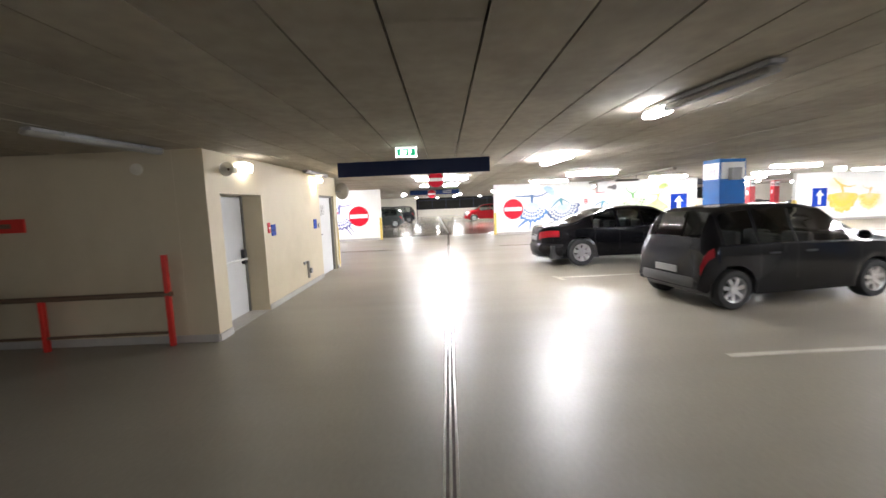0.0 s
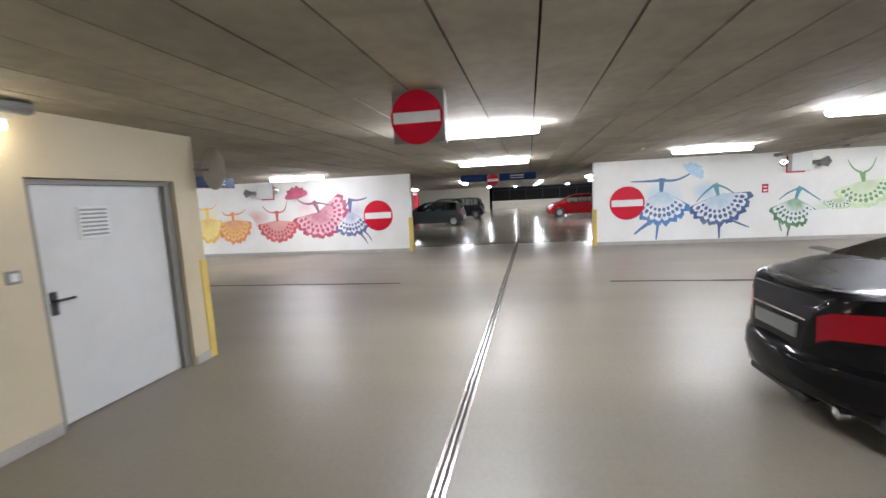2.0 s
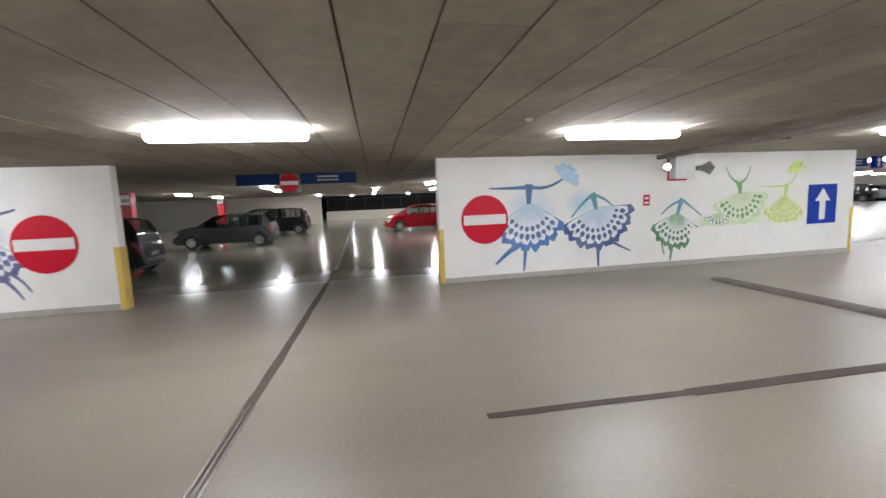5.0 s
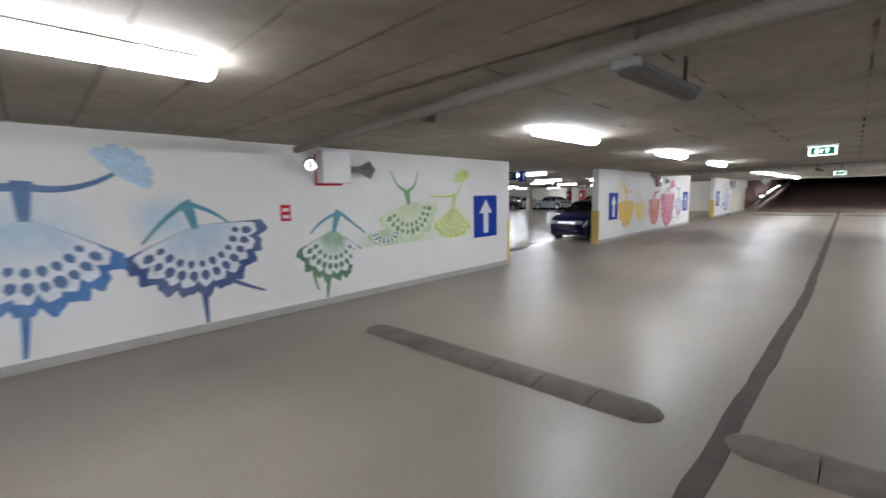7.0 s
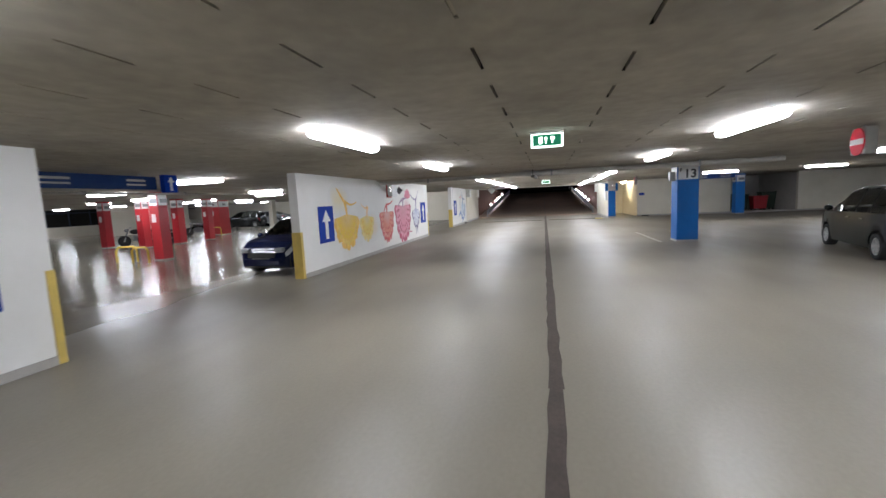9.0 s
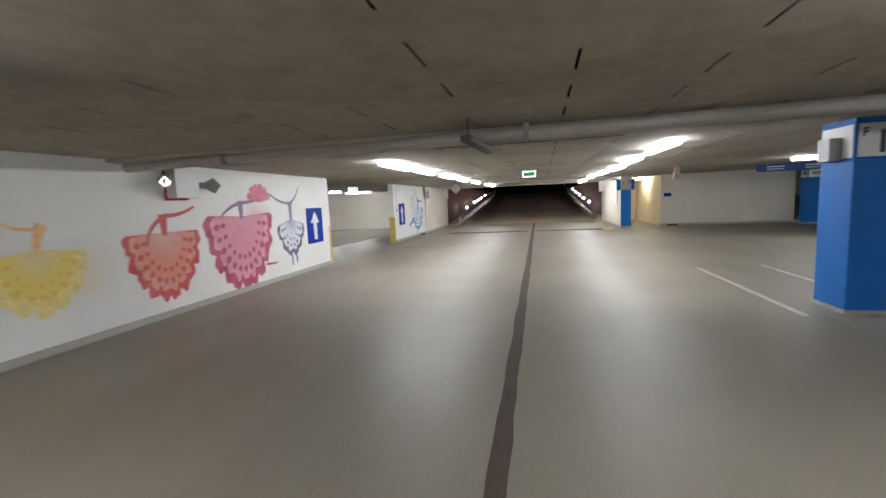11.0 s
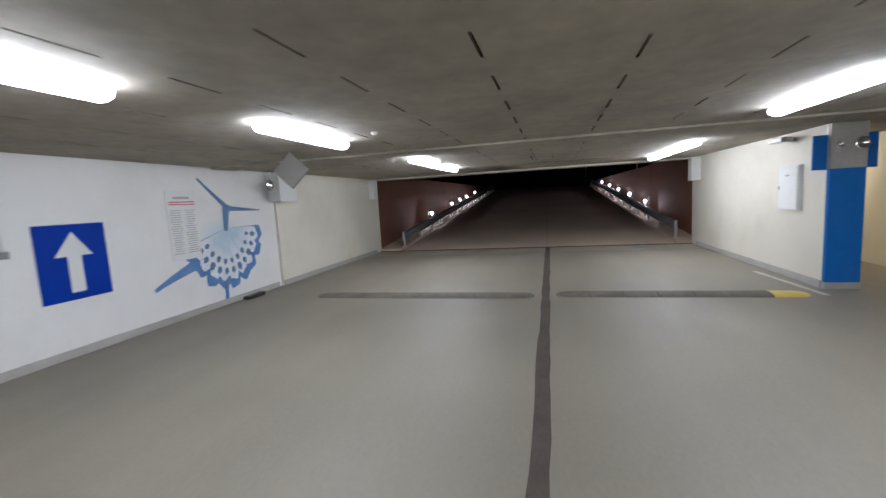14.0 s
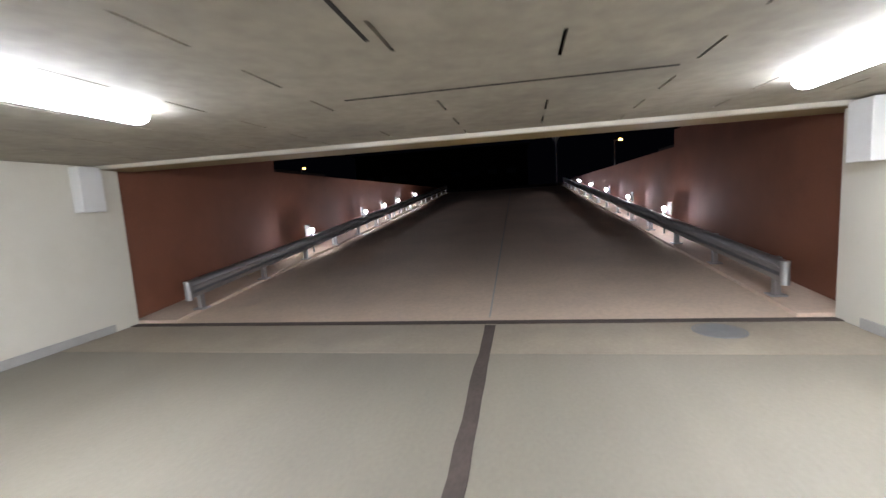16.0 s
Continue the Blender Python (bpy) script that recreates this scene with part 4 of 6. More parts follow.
box(bm, -0.16, 0.16, -0.0142, -0.0125, 0.43, 0.47)
tagged(part("print", bm, M["pipe"], s, "rows of small grey print"), "rows of small grey print", kind="stuff")
s = thing("junction_box", pose(0.0, 37.05, 1.38, 0, 0, 90), "small grey switch box on the white wall", "switch")
part("cover", boxed(-0.05, 0.05, -0.04, -0.001, -0.04, 0.04, bevel=0.006), M["grey"], s)
part("conduit", rod(bmesh.new(), (0, -0.015, 0.041), (0, -0.015, 1.13), 0.012), M["plastic"], s)
s = thing("electric_cabinet", pose(10.0, 42.4, 1.58, 0, 0, -90), "white flat electric cabinet on the cream wall", "cabinet")
part("body", boxed(-0.31, 0.31, -0.07, -0.001, -0.38, 0.38, bevel=0.006), M["plastic"], s)
part("door", boxed(-0.29, 0.29, -0.085, -0.071, -0.36, 0.36, bevel=0.004), M["sign_white"], s)
part("latch", boxed(-0.28, -0.25, -0.095, -0.0855, -0.03, 0.03), M["grey"], s)
part("label", boxed(-0.08, 0.06, -0.0875, -0.0855, 0.20, 0.23), M["skirt"], s)
s = thing("flood_lamp", pose(10.0, 42.4, 2.40, 0, 0, -90), "grey flood lamp bracket above the cabinet", "flood lamp")
part("bracket", boxed(-0.05, 0.05, -0.12, -0.001, -0.03, 0.03), M["grey"], s)
part("head", boxed(-0.22, 0.22, -0.30, -0.121, -0.04, 0.04, bevel=0.02), M["steel"], s)
s = thing("wall_plate", pose(12.3, 42.25, 1.52, 0, 0, 0), "small blue plate on the cream back wall", "sign")
part("panel", boxed(-0.17, 0.17, -0.014, -0.002, -0.09, 0.09, bevel=0.003), M["sign_blue"], s)
s = thing("floor_bracket", pose(12.5, 42.15, 0), "dark low bracket at the foot of the wall", "bracket")
part("base", boxed(-0.22, 0.22, -0.10, 0.05, 0.001, 0.07, bevel=0.02), M["dark"], s)
s = thing("floor_bracket", pose(0.14, 40.9, 0), "dark low bracket at the foot of the wall", "bracket")
part("base", boxed(-0.07, 0.07, -0.30, 0.2, 0.001, 0.07, bevel=0.02), M["dark"], s)


# ---------------------------------------------------------------- columns
def column(x, y, paint, label, w=0.85, text=None, brackets=False):
    c = thing("column", pose(x, y, 0), label, "column", "columns")
    h = w / 2
    part("shaft", boxed(-h, h, -h, h, 0.05, 2.0, bevel=0.012), M[paint], c)
    part("foot", boxed(-h - 0.008, h + 0.008, -h - 0.008, h + 0.008, 0.0, 0.049), M["pipe"], c, "pale grey foot band")
    part("head", boxed(-h, h, -h, h, 2.001, CEIL + 0.02, bevel=0.006), M[paint], c)
    for rz in (0, 90, 270):
        t = pose(0, 0, 0, 0, 0, rz)
        bm = boxed(-h + 0.03, h - 0.03, -h - 0.010, -h - 0.002, 2.03, 2.44)
        bmesh.ops.transform(bm, matrix=t, verts=bm.verts)
        pl = part("number_plate", bm, M["sign_white"], c, "white panel at the head of the column")
        if text and rz == 0:
            lettering("number", text[1], 0.38, pose(0.06, -h - 0.012, 2.20), M["text_dark"], pl, bold=0.010)
            lettering("letter", text[0], 0.15, pose(-0.22, -h - 0.012, 2.33), M["text_dark"], pl, bold=0.003)
        elif not text:
            bm = bmesh.new()
            box(bm, -0.12, 0.20, -h - 0.013, -h - 0.0105, 2.13, 2.28)
            bmesh.ops.transform(bm, matrix=t, verts=bm.verts)
            part("lettering", bm, M["grey"], pl)
    if brackets:
        for s in (-1, 1):
            a, b = sorted((s * (h + 0.002), s * (h + 0.16)))
            part("bracket", boxed(a, b, -0.12, 0.12, 2.0, 2.30, bevel=0.01), M["grey"], c)
    return c


column(10.24, 26.04, "blue_paint", "blue square column with the white number panel F 13", w=0.65, text=("F", "13"), brackets=True)
column(10.75, 7.75, "blue_paint", "blue square column with a white head panel", w=0.66, brackets=True)
column(17.80, 41.2, "blue_paint", "blue square column before the back wall", w=0.52)
column(19.0, 25.6, "blue_paint", "blue square column between the bays")
column(26.8, 25.6, "blue_paint", "blue square column between the bays")
column(21.6, 7.75, "blue_paint", "blue square column behind the start")
c = thing("column", pose(10.23, 41.78, 0), "blue square column with pale head and chrome lamps at the ramp wall", "column", "columns")
bm = boxed(-0.228, 0.235, -0.36, -0.285, 0.10, 1.85, bevel=0.012)
box(bm, 0.03, 0.232, -0.284, 0.36, 0.10, 1.85)
part("shaft", bm, M["blue_paint"], c)
part("foot", boxed(-0.230, 0.240, -0.365, -0.286, 0.0, 0.099, bevel=0.005), M["pipe"], c, "pale grey foot band")
part("head", boxed(-0.228, 0.235, -0.36, -0.285, 1.851, CEIL + 0.02), M["pipe"], c, "pale grey head panel")
for a, b in ((-0.42, -0.237), (0.237, 0.40)):
    part("side_plate", boxed(a, b, -0.30, -0.26, 1.84, 2.36, bevel=0.006), M["blue_paint"], c, "blue side plate at the head")
for u, q in ((-0.15, 0.05), (0.12, 0.09)):
    part("lamp", lathe(bmesh.new(), [(0.0, q * 0.6), (-0.05, q), (-0.09, q * 1.05), (-0.10, q * 0.8), (-0.06, 0.001)], "y", 22, (u, -0.362, 2.2)), M["chrome"], c, "round chrome lamp", smooth=True)
RED = [(-8.3, 23.3, 0.42), (-14.6, 28.2, 0.42), (-14.5, 30.3, 0.46), (-14.5, 32.5, 0.42), (-17.9, 37.3, 1.05), (-17.6, 28.6, 0.42), (-10.9, 41.2, 0.42), (-16.9, 50.6, 0.42),
       (-12.0, -7.6, 0.42), (-19.5, 9.0, 0.42), (-26.5, 8.8, 0.42), (-11.0, 8.8, 0.42), (-24.0, -7.4, 0.42), (-32.0, 28.0, 0.42)]
for x, y, w in RED:
    c = column(x, y, "red_paint", "red square column with a white head panel" if w < 0.9 else "wide red column with a white head panel", w=w)
    part("notice", boxed(-0.12, 0.06, -w / 2 - 0.008, -w / 2 - 0.002, 1.42, 1.72), M["sign_white"], c, "small white notice on the shaft")



# ---------------------------------------------------------------- floor fittings
def hump(x0, x1, y, label, end_yellow):
    s = thing("speed_hump", pose(x0, y, 0), label, "speed hump", "speed humps")
    n = max(2, round((x1 - x0) / 0.5))
    w = (x1 - x0) / n
    prof = [(-0.20, 0.0), (-0.17, 0.022), (-0.10, 0.042), (0.0, 0.05), (0.10, 0.042), (0.17, 0.022), (0.20, 0.0)]
    for k in range(n):
        bm = bmesh.new()
        st = [(k * w + 0.004, 1.0), ((k + 1) * w - 0.004, 1.0)]
        if k == 0:
            st = [(0.0, 0.25), (0.05, 0.65), (0.14, 0.92), (w - 0.004, 1.0)]
        if k == n - 1:
            st = [(k * w + 0.004, 1.0), ((k + 1) * w - 0.14, 0.92), ((k + 1) * w - 0.05, 0.65), ((k + 1) * w, 0.25)]
        rings = [[bm.verts.new((x, py * f, pz * f + 0.001)) for py, pz in prof] for x, f in st]
        for a, b in zip(rings, rings[1:]):
            for i in range(len(prof) - 1):
                bm.faces.new((a[i], a[i + 1], b[i + 1], b[i]))
        bm.faces.new(rings[0])
        bm.faces.new(rings[-1])
        yel = (k == 0 and "l" in end_yellow) or (k == n - 1 and "r" in end_yellow)
        part("segment", bm, M["yellow"] if yel else M["rubber"], s, "worn yellow end piece" if yel else "", smooth=True)


hump(1.55, 5.15, 8.55, "worn dark rubber speed hump across the lane", "")
hump(5.55, 9.5, 8.55, "worn dark rubber speed hump across the lane", "")
hump(1.51, 5.60, 40.95, "worn dark rubber speed hump before the ramp", "")
hump(5.96, 9.62, 41.05, "worn dark rubber speed hump with a yellow end", "r")


def strip(name, pts, w, h, material, label, category, ragged=0.0, z0=0.0005):
    bm = bmesh.new()
    (xa, ya), (xb, yb) = pts
    d = Vector((xb - xa, yb - ya, 0))
    n = max(1, int(d.length / 0.35)) if ragged else 1
    side = Vector((-d.y, d.x, 0)).normalized()
    rr = random.Random(int(abs(xa * 31 + ya * 17)) + 5)
    rings = []
    for k in range(n + 1):
        c = Vector((xa, ya, 0)) + d * k / n
        a, b = w / 2 + rr.uniform(-1, 1) * ragged, w / 2 + rr.uniform(-1, 1) * ragged
        rings.append([bm.verts.new(c - side * a + Vector((0, 0, z0))), bm.verts.new(c - side * a * 0.97 + Vector((0, 0, h))),
                      bm.verts.new(c + side * b * 0.97 + Vector((0, 0, h))), bm.verts.new(c + side * b + Vector((0, 0, z0)))])
    for p, q in zip(rings, rings[1:]):
        for i in range(3):
            bm.faces.new((p[i], p[i + 1], q[i + 1], q[i]))
    bm.faces.new(rings[0])
    bm.faces.new(rings[-1])
    return structure(name, bm, material, label, category)


strip("trim_drain", ((5.42, 4.6), (5.70, 14.0)), 0.135, 0.005, M["drain"], "dark sealed drain channel along the corridor", "drain", 0.012)
strip("trim_drain", ((5.70, 14.0), (5.81, 47.55)), 0.135, 0.005, M["drain"], "dark sealed drain channel along the corridor", "drain", 0.012)
strip("trim_drain", ((5.34, 2.83), (5.42, 4.6)), 0.09, 0.005, M["drain"], "narrow dark drain slot across the aisle mouth", "drain", 0.006)
strip("trim_drain", ((5.1, -8.9), (5.21, -1.28)), 0.07, 0.005, M["drain"], "narrow dark drain slot across the aisle mouth", "drain", 0.005)
for xa, xb in ((30.0, 4.6),):
    strip("trim_drain", ((xa, aisle_y(xa)), (xb, aisle_y(xb))), 0.10, 0.003, M["drain"], "dark slot drain along the first aisle", "drain")
    for s in (-0.042, 0.0, 0.042):
        strip("trim_drain_edge", ((xa, aisle_y(xa) + s), (xb, aisle_y(xb) + s)), 0.021, 0.006, M["drain_metal"], "bright worn metal edge of the slot drain", "drain")
strip("trim_drain", ((4.6, aisle_y(4.6)), (-2.9, aisle_y(-2.9))), 0.10, 0.005, M["drain"], "dark slot drain along the first aisle", "drain", 0.01)
strip("trim_drain", ((-2.9, aisle_y(-2.9)), (-36, 1.6)), 0.11, 0.005, M["grey"], "grey slot drain in the far aisle", "drain", 0.01)
for pts in (((12.45, 2.85), (12.5, 8.0)), ((17.3, 3.2), (17.35, 8.0)), ((9.43, 25.6), (9.43, 29.5)), ((10.8, 27.0), (10.8, 29.8)), ((9.83, 41.0), (9.7, 43.0)),
            ((12.3, 2.85), (12.75, 2.93))):
    strip("trim_line", pts, 0.09, 0.004, M["line"], "worn white parking line on the floor", "line", 0.006)
s = thing("manhole_cover", pose(8.5, 47.25, 0), "round worn metal cover in the floor", "manhole cover")
part("ring", lathe(bmesh.new(), [(0.0, 0.29), (0.009, 0.285), (0.009, 0.255)], "z", 28), M["grey"], s)
part("lid", lathe(bmesh.new(), [(0.006, 0.25), (0.009, 0.245), (0.009, 0.001)], "z", 28), M["grey"], s)


# ---------------------------------------------------------------- pipes and trays
def pipe(pts, r, label, paint="pipe"):
    s = thing("ceiling_pipe", pose(0, 0, 0), label, "pipe", "ceiling pipes")
    bm = bmesh.new()
    for a, b in zip(pts, pts[1:]):
        rod(bm, a, b, r, 14)
    for p in pts[1:-1]:
        ball(bm, p, r * 1.1)
    part("tube", bm, M[paint], s, smooth=True)
    a, b = Vector(pts[0]), Vector(pts[-1])
    for k in ((1, 3, 5) if paint == "pipe" else (2, 4.6)):
        c = a.lerp(b, k / 6)
        part("clamp", boxed(c.x - 0.03, c.x + 0.03, c.y - r - 0.01, c.y + r + 0.01, c.z - r - 0.01, CEIL), M["grey" if paint == "pipe" else paint], s)


pipe([(0.2, 8.35, 2.43), (5.0, 7.55, 2.43), (9.5, 7.2, 2.43)], 0.05, "stained grey-brown pipe under the ceiling before the mural wall", "pipe_dull")
pipe([(-0.2, 24.6, 2.42), (12.0, 23.75, 2.42)], 0.072, "grey insulated pipe with clamps under the ceiling")
pipe([(-8.0, 18.6, 2.45), (-8.0, 30.0, 2.45)], 0.04, "thin grey pipe over the side bays")
s = thing("smoke_detector", pose(4.06, 3.76, CEIL + 0.01), "small white round smoke detector", "smoke detector")
part("base", lathe(bmesh.new(), [(0.0, 0.04), (-0.012, 0.04), (-0.03, 0.025), (-0.034, 0.001)], "z", 18), M["plastic"], s, smooth=True)
for x, y in ((3.99, 38.3), (4.0, 10.6), (4.03, 33.5)):
    copy_thing(s, pose(x, y, CEIL))


# ---------------------------------------------------------------- murals: plain fan, petal and ribbon shapes in paint
def veil_paint(col, under, seed, R):
    """Thin colour brushed outwards from the waist, broken up towards the lace."""
    m = bpy.data.materials.new("mural_veil")
    m.use_nodes = True
    N, lk = m.node_tree.nodes, m.node_tree.links.new
    b = N["Principled BSDF"]
    b.inputs["Roughness"].default_value = 0.6
    tc = N.new("ShaderNodeTexCoord")
    ln = N.new("ShaderNodeVectorMath")
    ln.operation = "LENGTH"
    lk(tc.outputs["Object"], ln.inputs[0])
    blot, streak = N.new("ShaderNodeTexNoise"), N.new("ShaderNodeTexNoise")
    for n, sc in ((blot, 5.0), (streak, 5.0)):
        n.noise_dimensions = "4D"
        n.inputs["W"].default_value = seed
        n.inputs["Scale"].default_value, n.inputs["Detail"].default_value = sc, 3.0
    lk(tc.outputs["Object"], blot.inputs["Vector"])
    nrm = N.new("ShaderNodeVectorMath")
    nrm.operation = "NORMALIZE"
    lk(tc.outputs["Object"], nrm.inputs[0])
    lk(nrm.outputs[0], streak.inputs["Vector"])
    two = N.new("ShaderNodeMath")
    two.operation = "ADD"
    lk(blot.outputs["Fac"], two.inputs[0])
    lk(streak.outputs["Fac"], two.inputs[1])
    add = N.new("ShaderNodeMath")
    add.operation = "MULTIPLY_ADD"
    add.inputs[1].default_value = 0.42 * R
    lk(two.outputs[0], add.inputs[0])
    lk(ln.outputs["Value"], add.inputs[2])
    mr = N.new("ShaderNodeMapRange")
    mr.inputs[1].default_value, mr.inputs[2].default_value, mr.inputs[3].default_value, mr.inputs[4].default_value = 0.66 * R, 1.06 * R, 0.92, 0.0
    lk(add.outputs[0], mr.inputs[0])
    mix = N.new("ShaderNodeMixRGB")
    mix.inputs["Color1"].default_value = (*(c * 0.8 for c in col), 1)
    mix.inputs["Color2"].default_value = (*(min(1, c * 0.6 + 0.34) for c in col), 1)
    lk(blot.outputs["Fac"], mix.inputs["Fac"])
    thin = N.new("ShaderNodeMixRGB")
    thin.inputs["Color1"].default_value = (*under, 1)
    lk(mr.outputs[0], thin.inputs["Fac"])
    lk(mix.outputs[0], thin.inputs["Color2"])
    lk(thin.outputs[0], b.inputs["Base Color"])
    return m


PAINTS = {}
LAYER = [0]


def paint(col):
    key = tuple(col)
    if key not in PAINTS:
        PAINTS[key] = mat("mural_paint", col, rough=0.55, var=0.36, scale=4.5, fine=26, bump=0.03,
                          dirt=tuple(min(1, c * 0.45 + 0.42) for c in col), dirt_amount=0.45, soft_dirt=True)
    return PAINTS[key]


def flat(bm, pts, y):
    bm.faces.new([bm.verts.new((px, y, pz)) for px, pz in pts])


def ribbon(bm, a, ctrl, b, w0, w1, y, n=12):
    """A tapered stroke along a bent line."""
    a, c, b = Vector(a), Vector(ctrl), Vector(b)
    rows = []
    for k in range(n + 1):
        t = k / n
        p = a * (1 - t) ** 2 + c * 2 * t * (1 - t) + b * t * t
        d = (c - a) * (1 - t) + (b - c) * t
        s = Vector((-d.y, d.x)).normalized() * (w0 + (w1 - w0) * t) / 2
        rows.append((p + s, p - s))
    for (p, q), (r, u) in zip(rows, rows[1:]):
        flat(bm, (p, q, u, r), y)


def fan_outline(R, a0, a1, n, dip, squash=1.0, steps=6):
    """Points of a scalloped fan; angles in degrees from straight down, to the right."""
    pts = [(0.0, 0.0)]
    for k in range(n * steps + 1):
        a = radians(a0 + (a1 - a0) * k / (n * steps))
        r = R * (1 - dip + dip * abs(math.sin(math.pi * k / steps)) ** 0.7) * (1 + 0.022 * math.sin(k * 1.7 + R * 40) + 0.018 * math.sin(k * 0.61 + R * 11))
        pts.append((r * math.sin(a), -r * math.cos(a) * squash))
    return pts


def motif(y, z, R, a0, a1, tones, label, n=8, squash=1.0, petal=None, ribbons=(), hand_fan=None, strokes=(), splash=None):
    """One mural figure turned into plain shapes. tones: hem, body, core, spots, petal."""
    s = thing("mural_motif", pose(0.0, y, z, 0, 0, 90), label, "mural", "mural motifs")
    hem, body, core, spot, top = tones
    LAYER[0] += 1
    L0 = -0.0035 - 0.0005 * (LAYER[0] % 2)
    rr = random.Random(int(abs(y) * 100))
    if splash:
        bm = bmesh.new()
        q = splash[1] * 1.05
        flat(bm, [(splash[2] + q * 1.35 * math.cos(t * 0.2618), splash[3] + q * math.sin(t * 0.2618)) for t in range(24)], -0.0018 + 0.0004 * (LAYER[0] % 4))
        part("wash", bm, wash_paint(splash[0], abs(y), 0.45), s, "soft sprayed wash of thin colour")
    bm = bmesh.new()
    pts = fan_outline(R, a0, a1, n, 0.09, squash)
    for p, q in zip(pts[1:], pts[2:]):
        flat(bm, (pts[0], p, q), L0)
    part("hem", bm, paint(hem), s)
    bm = bmesh.new()
    pts = fan_outline(R * 0.86, a0 + 2, a1 - 2, n, 0.10, squash)
    for p, q in zip(pts[1:], pts[2:]):
        flat(bm, (pts[0], p, q), L0 - 0.001)
    part("skirt_field", bm, paint(body), s)
    bm = bmesh.new()
    pts = fan_outline(R * 0.72, a0 + 1, a1 - 1, n, 0.05, squash)
    for p, q in zip(pts[1:], pts[2:]):
        flat(bm, (pts[0], p, q), L0 - 0.002)
    part("veil", bm, veil_paint(core, body, abs(y) + 7, R), s, "soft brushed veil of thin colour")
    bm = bmesh.new()
    flat(bm, [(0, -1.3), (0.8, -0.4), (0.7, 0.6), (0, 1.0), (-0.7, 0.6), (-0.8, -0.4)], 0.0)
    me = mesh_of("spot", bm, paint(spot))
    for row, (f, q) in enumerate(((0.54, 0.050), (0.70, 0.062))):
        m = n + row * 2
        for k in range(m):
            a = radians(a0 + 5 + (a1 - a0 - 10) * (k + 0.5) / m)
            ob = new("spot", me)
            ob.parent = s
            w = q * R * 1.1 * rr.uniform(0.85, 1.15)
            ob.matrix_basis = Matrix.Translation((f * R * math.sin(a), L0 - 0.003, -f * R * math.cos(a) * squash)) @ Matrix.Rotation(-a, 4, "Y") @ Matrix.Diagonal((w, 1, w, 1))
    if petal:
        bm = bmesh.new()
        ribbon(bm, (0, -0.05), (petal[0] * 0.3, petal[1] * 0.5), petal[:2], 0.10 * petal[2], 0.20 * petal[2], L0 - 0.004)
        part("petal", bm, paint(top), s)
    for p, q, r, w0, w1 in ribbons:
        bm = bmesh.new()
        ribbon(bm, p, q, r, w0, w1, L0 - 0.005)
        part("ribbon", bm, paint(top), s)
    for p, q, r, w0, w1 in strokes:
        bm = bmesh.new()
        ribbon(bm, p, q, r, w0, w1, L0 + 0.0015)
        part("stroke", bm, paint(hem), s)
    if hand_fan:
        cx, cz, r, a = hand_fan
        bm = bmesh.new()
        pts = [(cx + px * math.cos(radians(a)) - pz * math.sin(radians(a)), cz + px * math.sin(radians(a)) + pz * math.cos(radians(a)))
               for px, pz in fan_outline(r, 100, 260, 6, 0.15)]
        for p, q in zip(pts[1:], pts[2:]):
            flat(bm, (pts[0], p, q), L0 - 0.006)
        part("small_fan", bm, paint(core), s)
    return s


W_ = (0.74, 0.76, 0.78)
DB, MB, LB, TB = (0.010, 0.06, 0.21), (0.03, 0.16, 0.44), (0.42, 0.60, 0.74), (0.03, 0.13, 0.31)
TEAL = (0.05, 0.27, 0.36)
DG, MG, LG = (0.04, 0.17, 0.05), (0.13, 0.36, 0.10), (0.45, 0.62, 0.28)
YG, PY = (0.50, 0.66, 0.14), (0.72, 0.70, 0.30)
# wall B, blue to green
motif(5.44, 1.60, 0.96, -58, 62, (MB, W_, LB, TB, TB), "blue scalloped fan motif painted on the white wall", n=8, squash=1.10,
      petal=(0.02, 0.36, 0.9), ribbons=[((0.0, 0.30), (-0.4, 0.28), (-0.86, 0.30), 0.09, 0.03), ((0.05, 0.30), (0.45, 0.20), (0.85, 0.50), 0.08, 0.04)],
      hand_fan=(0.80, 0.42, 0.36, -38), strokes=[((-0.25, -0.9), (-0.5, -1.05), (-0.75, -1.28), 0.13, 0.05), ((-0.08, -0.95), (-0.10, -1.2), (-0.13, -1.46), 0.09, 0.04)],
      splash=((0.24, 0.50, 0.74), 0.55, 0.1, -0.2))
motif(6.99, 1.42, 0.92, -66, 92, (DB, W_, LB, DB, TEAL), "dark blue scalloped fan motif with teal petal on the white wall", n=10, squash=1.02,
      petal=(-0.10, 0.30, 0.8), ribbons=[((-0.10, 0.26), (-0.35, 0.10), (-0.58, -0.20), 0.07, 0.03), ((-0.04, 0.26), (0.2, 0.2), (0.42, 0.0), 0.07, 0.03)],
      strokes=[((0.05, -0.85), (0.05, -1.05), (0.06, -1.30), 0.09, 0.04), ((0.35, -0.75), (0.6, -0.9), (0.85, -1.0), 0.07, 0.03)], splash=((0.24, 0.50, 0.74), 0.35, -0.35, 0.1))
